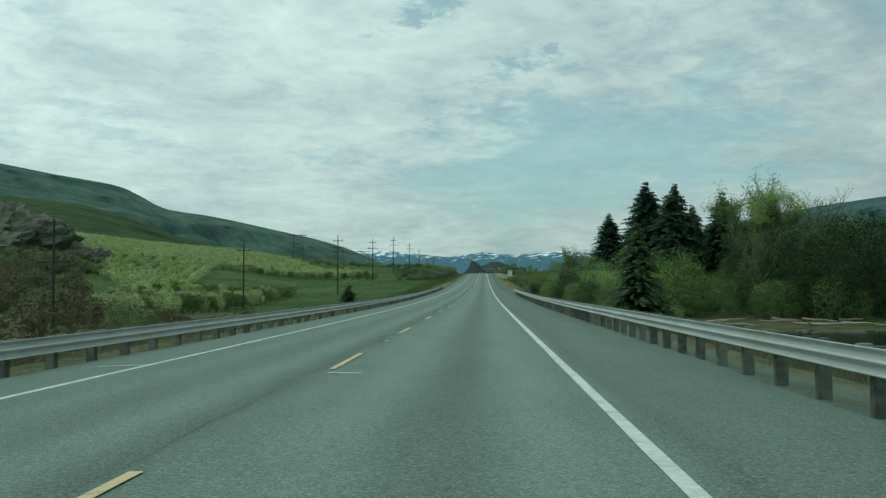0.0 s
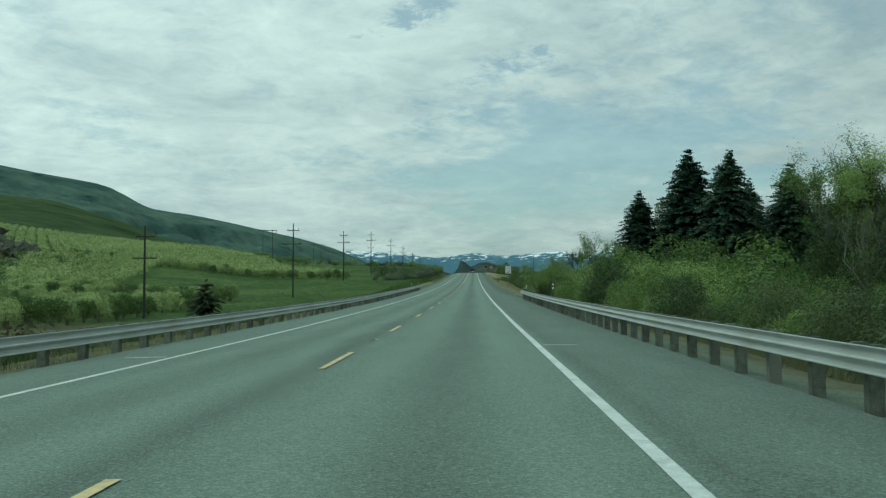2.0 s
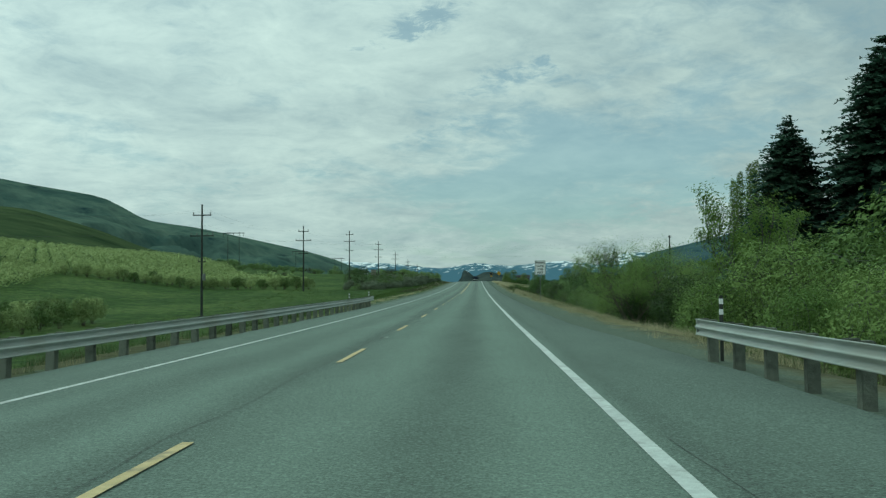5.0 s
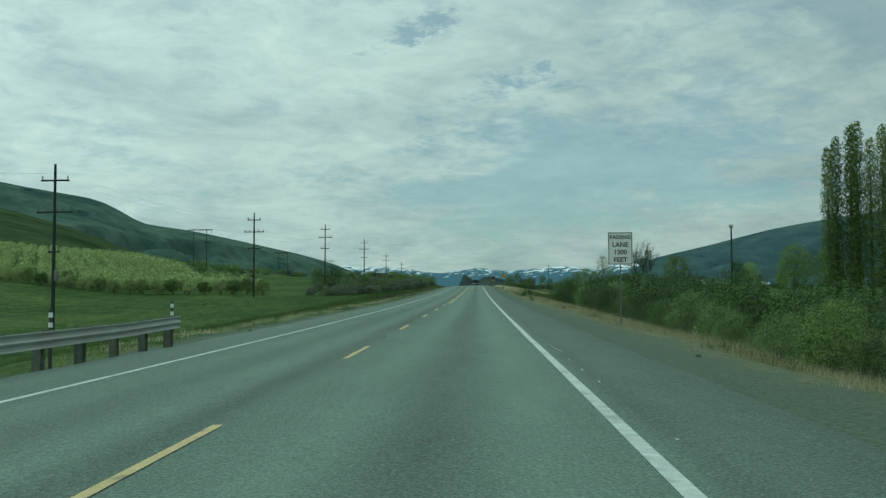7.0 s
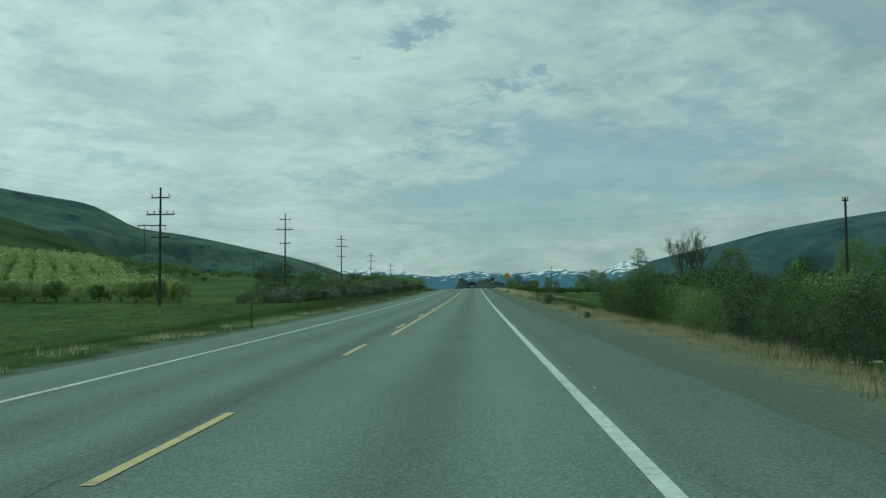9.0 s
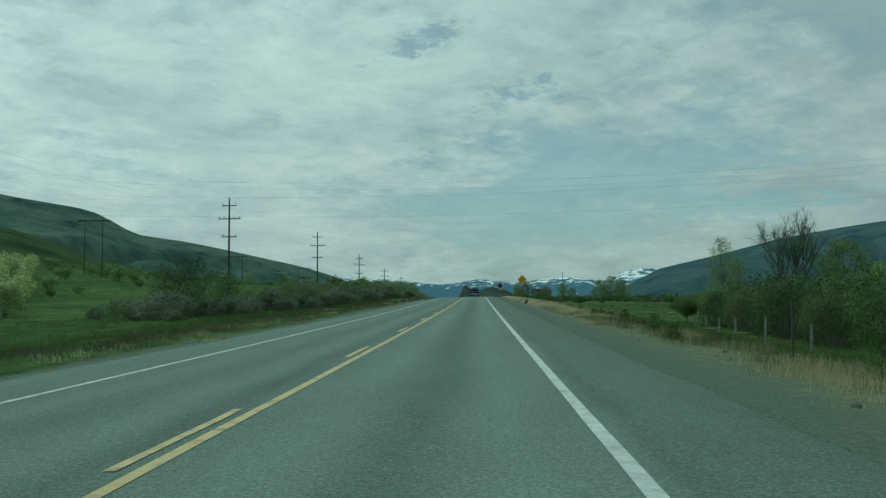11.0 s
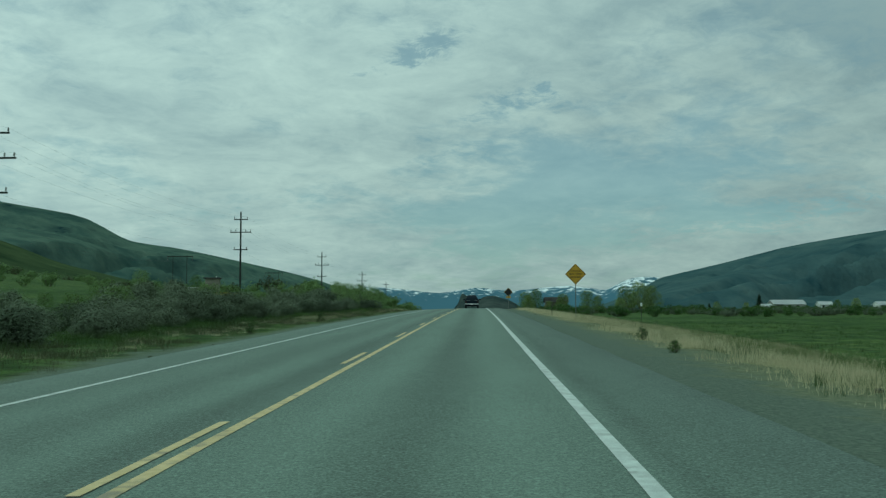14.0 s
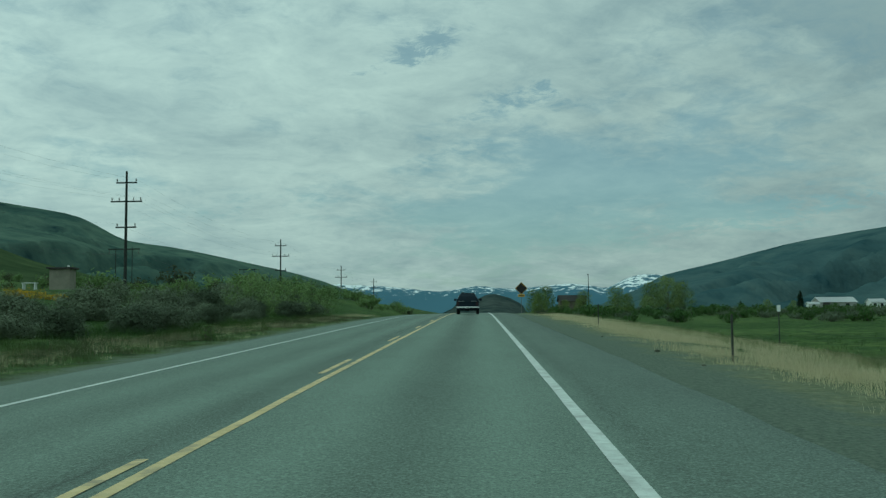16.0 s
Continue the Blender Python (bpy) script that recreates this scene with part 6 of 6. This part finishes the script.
# ---- small things in the verge ----
M_LITTER = material("white_litter", (0.5, 0.5, 0.48), (0.7, 0.7, 0.68), rough=0.6, bump=0.1)


def lump(name, x, y, size, mat, label, category, seed):
    bm = bmesh.new()
    bmesh.ops.create_icosphere(bm, subdivisions=2, radius=size)
    for v in bm.verts:
        v.co *= 1 + 0.35 * noise.noise(v.co * 2.2 / size + Vector((seed, 0, 0)))
        v.co.z *= 0.6
    ob = part(name, bm, mat, None)
    ob.matrix_world = pose(x, y, land_z(x, y) + size * 0.3, 0, 0, seed * 50)
    return tagged(ob, label, category, "small things in the verge")


rv = random.Random(31)
for k in range(46):
    side = rv.random() < 0.65
    x = rv.uniform(6.5, 8.6) if side else -rv.uniform(5.7, 7.6)
    y = rv.uniform(145 if side else 200, 470)
    lump("stone", x, y, rv.uniform(0.03, 0.07), M_ROCK, "rough grey stone lying on the gravel shoulder", "stone", rv.random() * 9)
for x, y, s in ((-10.2, 349.0, 0.16), (-7.2, 327.0, 0.05), (-8.0, 318.0, 0.05)):
    lump("litter", x, y, s, M_LITTER, "crumpled white litter in the verge", "litter", x)

weed = bush(97, 0.42, 0.2, M_LEAF_WILLOW, "small dark green weed growing on the gravel shoulder", "shoulder weeds", lobes=7, lobe=0.12, count=420, size=0.032)
at(weed, [(8.2, 295.7, 1.3), (8.6, 301.0, 1.5), (9.2, 309.0, 1.0), (10.2, 319.0, 1.5), (10.3, 325.0, 1.2), (10.7, 333.0, 1.6), (10.8, 337.0, 1.1), (10.6, 345.0, 1.3), (8.9, 321.5, 1.3), (8.4, 323.5, 0.8), (7.4, 262.0, 0.8), (7.8, 272.0, 1.0), (7.2, 365.0, 0.8), (7.6, 372.0, 1.0), (-7.2, 336.0, 0.7), (-8.6, 352.0, 1.2), (-7.4, 384.0, 1.0), (-8.2, 408.0, 1.4), (-8.0, 431.0, 1.6), (7.4, 228.0, 0.7)])
bm = bmesh.new()
tube(bm, (-0.6, 0, 0), (0.6, 0.1, 0.02), 0.035, 0.035, 8)
pipe = part("pipe", bm, M_LITTER, None)
pipe.matrix_world = pose(12.6, 244.6, land_z(12.6, 244.6) + 0.10)
tagged(pipe, "white pipe lying at the foot of the thicket", "pipe", "small things in the verge")


def fence_post(x, y, h, lean):
    bm = bmesh.new()
    tube(bm, (0, 0, -0.4), (lean * h, 0.02, h), 0.065, 0.052, 8)
    ob = part("fence_post", bm, M_FENCE, None)
    ob.matrix_world = pose(x, y, land_z(x, y))
    tagged(ob, "weathered grey wooden fence post before the hedge", "post", "field fence posts")
    return Vector((x + lean * h * 0.8, y, land_z(x, y) + h * 0.8))


M_FENCE = material("weathered_fence_timber", (0.09, 0.10, 0.08), (0.20, 0.21, 0.175), scale=6, rough=0.9, bump=0.5)
tops = [fence_post(x, y, h, lean) for x, y, h, lean in ((14.4, 302.5, 1.05, 0.03), (14.7, 309.3, 1.15, 0.05), (15.2, 316.0, 1.0, -0.02), (15.9, 322.5, 0.95, 0.06), (16.7, 329.0, 1.0, 0.0), (17.8, 336.0, 0.95, -0.05), (19.0, 343.0, 0.95, 0.03))]
for drop in (0.0, 0.35):
    wire("fence_wire", [tuple(p - Vector((0, 0, drop))) for p in tops], 0.002, "thin rusty wire strung along the fence posts", sag=0.03)
for x, y, ln, a in ((16.2, 314.0, 1.5, 15), (15.6, 318.5, 1.2, -10), (19.3, 326.2, 1.4, 20), (20.1, 333.0, 1.6, 5), (20.0, 340.5, 1.3, 25), (18.6, 337.0, 1.0, -20)):
    bm = bmesh.new()
    box(bm, -ln / 2, ln / 2, -0.05, 0.05, -0.02, 0.02, 0.006)
    board = part("board", bm, M_DRIFT, None)
    board.matrix_world = pose(x, y, land_z(x, y) + 0.08, 8, 2, a)
    tagged(board, "pale weathered board lying in the grass below the hedge", "board", "boards below the hedge")


def loose_gravel(count, side, y0, y1, seed):
    """Angular pebbles thrown off the pavement, thickest beside it."""
    g = np.random.default_rng(seed)
    y = g.uniform(y0, y1, count)
    off = 0.12 + g.random(count) ** 1.5 * 1.9
    x = pave_r(y) + off if side > 0 else PAVE_L - off
    z = land(x, y)
    r = g.uniform(0.007, 0.02, count)
    a = g.uniform(0, 6.28, count)
    V = np.zeros((count, 5, 3))
    for k in range(4):
        u = a + k * 1.57 + g.uniform(-0.4, 0.4, count)
        V[:, k] = np.stack([x + np.cos(u) * r * g.uniform(0.7, 1.3, count), y + np.sin(u) * r * g.uniform(0.7, 1.3, count), z - 0.004], 1)
    V[:, 4] = np.stack([x + g.uniform(-0.4, 0.4, count) * r, y + g.uniform(-0.4, 0.4, count) * r, z + r * g.uniform(0.35, 0.75, count)], 1)
    n = np.arange(count)[:, None] * 5
    F = np.concatenate([n + (k, (k + 1) % 4, 4) for k in range(4)])
    V, F = V.reshape(-1, 3).tolist(), F.tolist()
    ob = soup("gravel", V, F, M_PEBBLE)
    tagged(ob, "loose grey-olive gravel along the pavement's edge", "gravel", kind="stuff")


M_PEBBLE = leafy("loose_gravel", (0.115, 0.140, 0.112), (0.33, 0.37, 0.30), glow=0.0, vary=0.06)
loose_gravel(15000, 1, 150, 470, 61)
loose_gravel(7000, -1, 200, 480, 62)


# ---- farm track across the field ----
M_TRACK = material("pale_dirt_track", (0.16, 0.15, 0.11), (0.27, 0.25, 0.19), scale=2.0, rough=0.95)
track_x = np.linspace(24, 120, 49)
V, Fc = [], []
for k, x in enumerate(track_x):
    y = 391.5 + 1.2 * math.sin(x * 0.08)
    for d in (-1.0, 1.0):
        V.append((x, y + d, land_z(x, y + d) + 0.03))
for k in range(len(track_x) - 1):
    Fc.append((2 * k, 2 * k + 2, 2 * k + 3, 2 * k + 1))
tagged(soup("farm_track", V, Fc, M_TRACK), "pale dirt farm track crossing the green field", "track", kind="structure")
pz = land_z(21.0, 454.0)
field_post = thing("field_post", 21.0, 454.0, pz, "thin dark post with a white box on top in the field", "post")
bm = bmesh.new()
box(bm, -0.03, 0.03, -0.03, 0.03, -0.3, 7.1 - pz, 0.006)
part("post_body", bm, M_DARKPOST, field_post)
bm = bmesh.new()
box(bm, -0.09, 0.09, -0.09, 0.09, 7.1 - pz, 7.5 - pz, 0.015)
part("box", bm, M_SIGN_W, field_post, "white painted box")

# ---- verge grass ----
def tufts(name, mat, label, count, region, h0, h1, seed, blades=20, width=0.0048):
    g = random.Random(seed)
    V, Fc = [], []
    k = 0
    while k < count:
        x, y = region(g)
        if x is None:
            continue
        if noise.noise((x * 0.35, y * 0.22, seed)) + g.uniform(-0.35, 0.35) < -0.05:
            continue
        k += 1
        z = land_z(x, y)
        h = g.uniform(h0, h1) * (0.7 + 0.6 * g.random() ** 2)
        for _ in range(blades):
            a, ln = g.uniform(0, 6.28), g.uniform(0.5, 1.0) * h
            dx, dy = math.cos(a), math.sin(a)
            lean = g.uniform(0.15, 1.1)
            bx, by = x + g.gauss(0, 0.16), y + g.gauss(0, 0.16)
            n = len(V)
            w = width * (0.6 + h)
            V += [(bx - dy * w, by + dx * w, z - 0.03), (bx + dy * w, by - dx * w, z - 0.03), (bx + dx * lean * ln, by + dy * lean * ln, z + ln)]
            Fc.append((n, n + 1, n + 2))
    return tagged(soup(name, V, Fc, mat), label, "grass", kind="stuff")


def along(x0, x1, y0, y1):
    """Places in a strip, thickest along its middle."""
    return lambda g: (x0 + (x1 - x0) * (g.random() + g.random() + g.random()) / 3, g.uniform(y0, y1))


tufts("dry_grass", M_DRY, "straw-coloured dry grass along the verge", 4300, along(6.7, 11.0, 143, 287), 0.10, 0.36, 1)
tufts("dry_grass", M_DRY, "thin straw-coloured grass along the verge", 700, along(7.0, 11.0, 286, 322), 0.10, 0.3, 47)
tufts("green_grass", M_GREEN, "rank green grass on the verge before the fence", 1500, along(7.2, 13.5, 284, 345), 0.12, 0.38, 48)
tufts("roadside_weeds", M_BROWN, "brown weeds on the verge before the fence", 1300, along(6.8, 11.5, 284, 345), 0.1, 0.3, 49)
tufts("dry_grass", M_DRY, "straw-coloured dry grass along the verge", 7000, along(7.0, 11.6, 318, 480), 0.12, 0.38, 45)
tufts("green_grass", M_GREEN, "short olive grass among the straw along the verge", 4200, along(7.0, 12.5, 143, 400), 0.10, 0.34, 46)
tufts("dry_grass", M_DRY, "straw-coloured dry grass along the verge", 1600, along(10.0, 17.0, 340, 480), 0.12, 0.36, 12)
tufts("dry_grass", M_DRY, "straw-coloured dry grass along the verge", 900, along(-6.8, -11.5, 300, 490), 0.08, 0.22, 2)
tufts("dry_grass", M_DRY, "straw-coloured dry grass near the crest", 1000, along(-7.4, -11.5, 395, 500), 0.12, 0.28, 41)
tufts("dry_grass", M_DRY, "thin straw-coloured grass below the guard rail", 500, along(-5.8, -9.0, -10, 198), 0.08, 0.2, 43)
tufts("dry_grass", M_DRY, "straw-coloured dry grass along the verge", 330, along(-6.4, -9.0, 196, 300), 0.12, 0.3, 22)
tufts("green_grass", M_GREEN, "green spring grass on the bank", 5760, along(8.4, 19, 143, 480), 0.15, 0.45, 3)
tufts("green_grass", M_GREEN, "green spring grass on the bank", 6480, along(-6.4, -19, 196, 350), 0.12, 0.32, 4)
tufts("roadside_weeds", M_BROWN, "dry brown weeds behind the guard rail", 3240, along(7.6, 15, -10, 143), 0.3, 0.8, 5)
tufts("roadside_weeds", M_BROWN, "dry brown weeds behind the guard rail", 2520, along(-6.4, -20, -10, 196), 0.3, 0.8, 6)
tufts("green_grass", M_GREEN, "green spring grass behind the guard rail", 2880, along(-6.2, -22, 60, 196), 0.3, 0.7, 7)
tufts("dry_grass", M_DRY, "tall straw-coloured grass on the verge", 3400, along(7.8, 17.0, 385, 485), 0.15, 0.36, 15)
tufts("green_grass", M_GREEN, "tall green grass on the verge", 1800, along(8.5, 19.0, 385, 485), 0.2, 0.45, 16)
tufts("green_grass", M_GREEN, "green meadow grass beyond the verge", 4200, lambda g: (-g.uniform(14, 42), g.uniform(196, 345)), 0.15, 0.35, 18, blades=8, width=0.012)
tufts("green_grass", M_GREEN, "green meadow grass beyond the verge", 2600, lambda g: (g.uniform(14, 40), g.uniform(330, 470)), 0.15, 0.35, 19, blades=8, width=0.012)
tufts("roadside_weeds", M_BROWN, "brown and olive weeds between the sagebrush and the road", 4600, along(-5.9, -13, 290, 480), 0.12, 0.38, 25)
tufts("green_grass", M_GREEN, "rank green grass between the sagebrush", 2600, along(-7.0, -17, 325, 480), 0.25, 0.55, 26)
tufts("dry_grass", M_DRY, "wide stand of straw-coloured grass beside the crest", 6000, along(9.0, 22.0, 384, 500), 0.14, 0.36, 31)
tufts("roadside_weeds", M_BROWN, "brown weeds in the straw-coloured grass", 1600, along(10.0, 24.0, 392, 500), 0.2, 0.5, 32)
tufts("brown_grass", M_BRUSH, "matted olive-brown grass on the low ground", 6000, lambda g: (-g.uniform(13, 78), g.uniform(28, 132)), 0.4, 0.9, 51, blades=14, width=0.014)
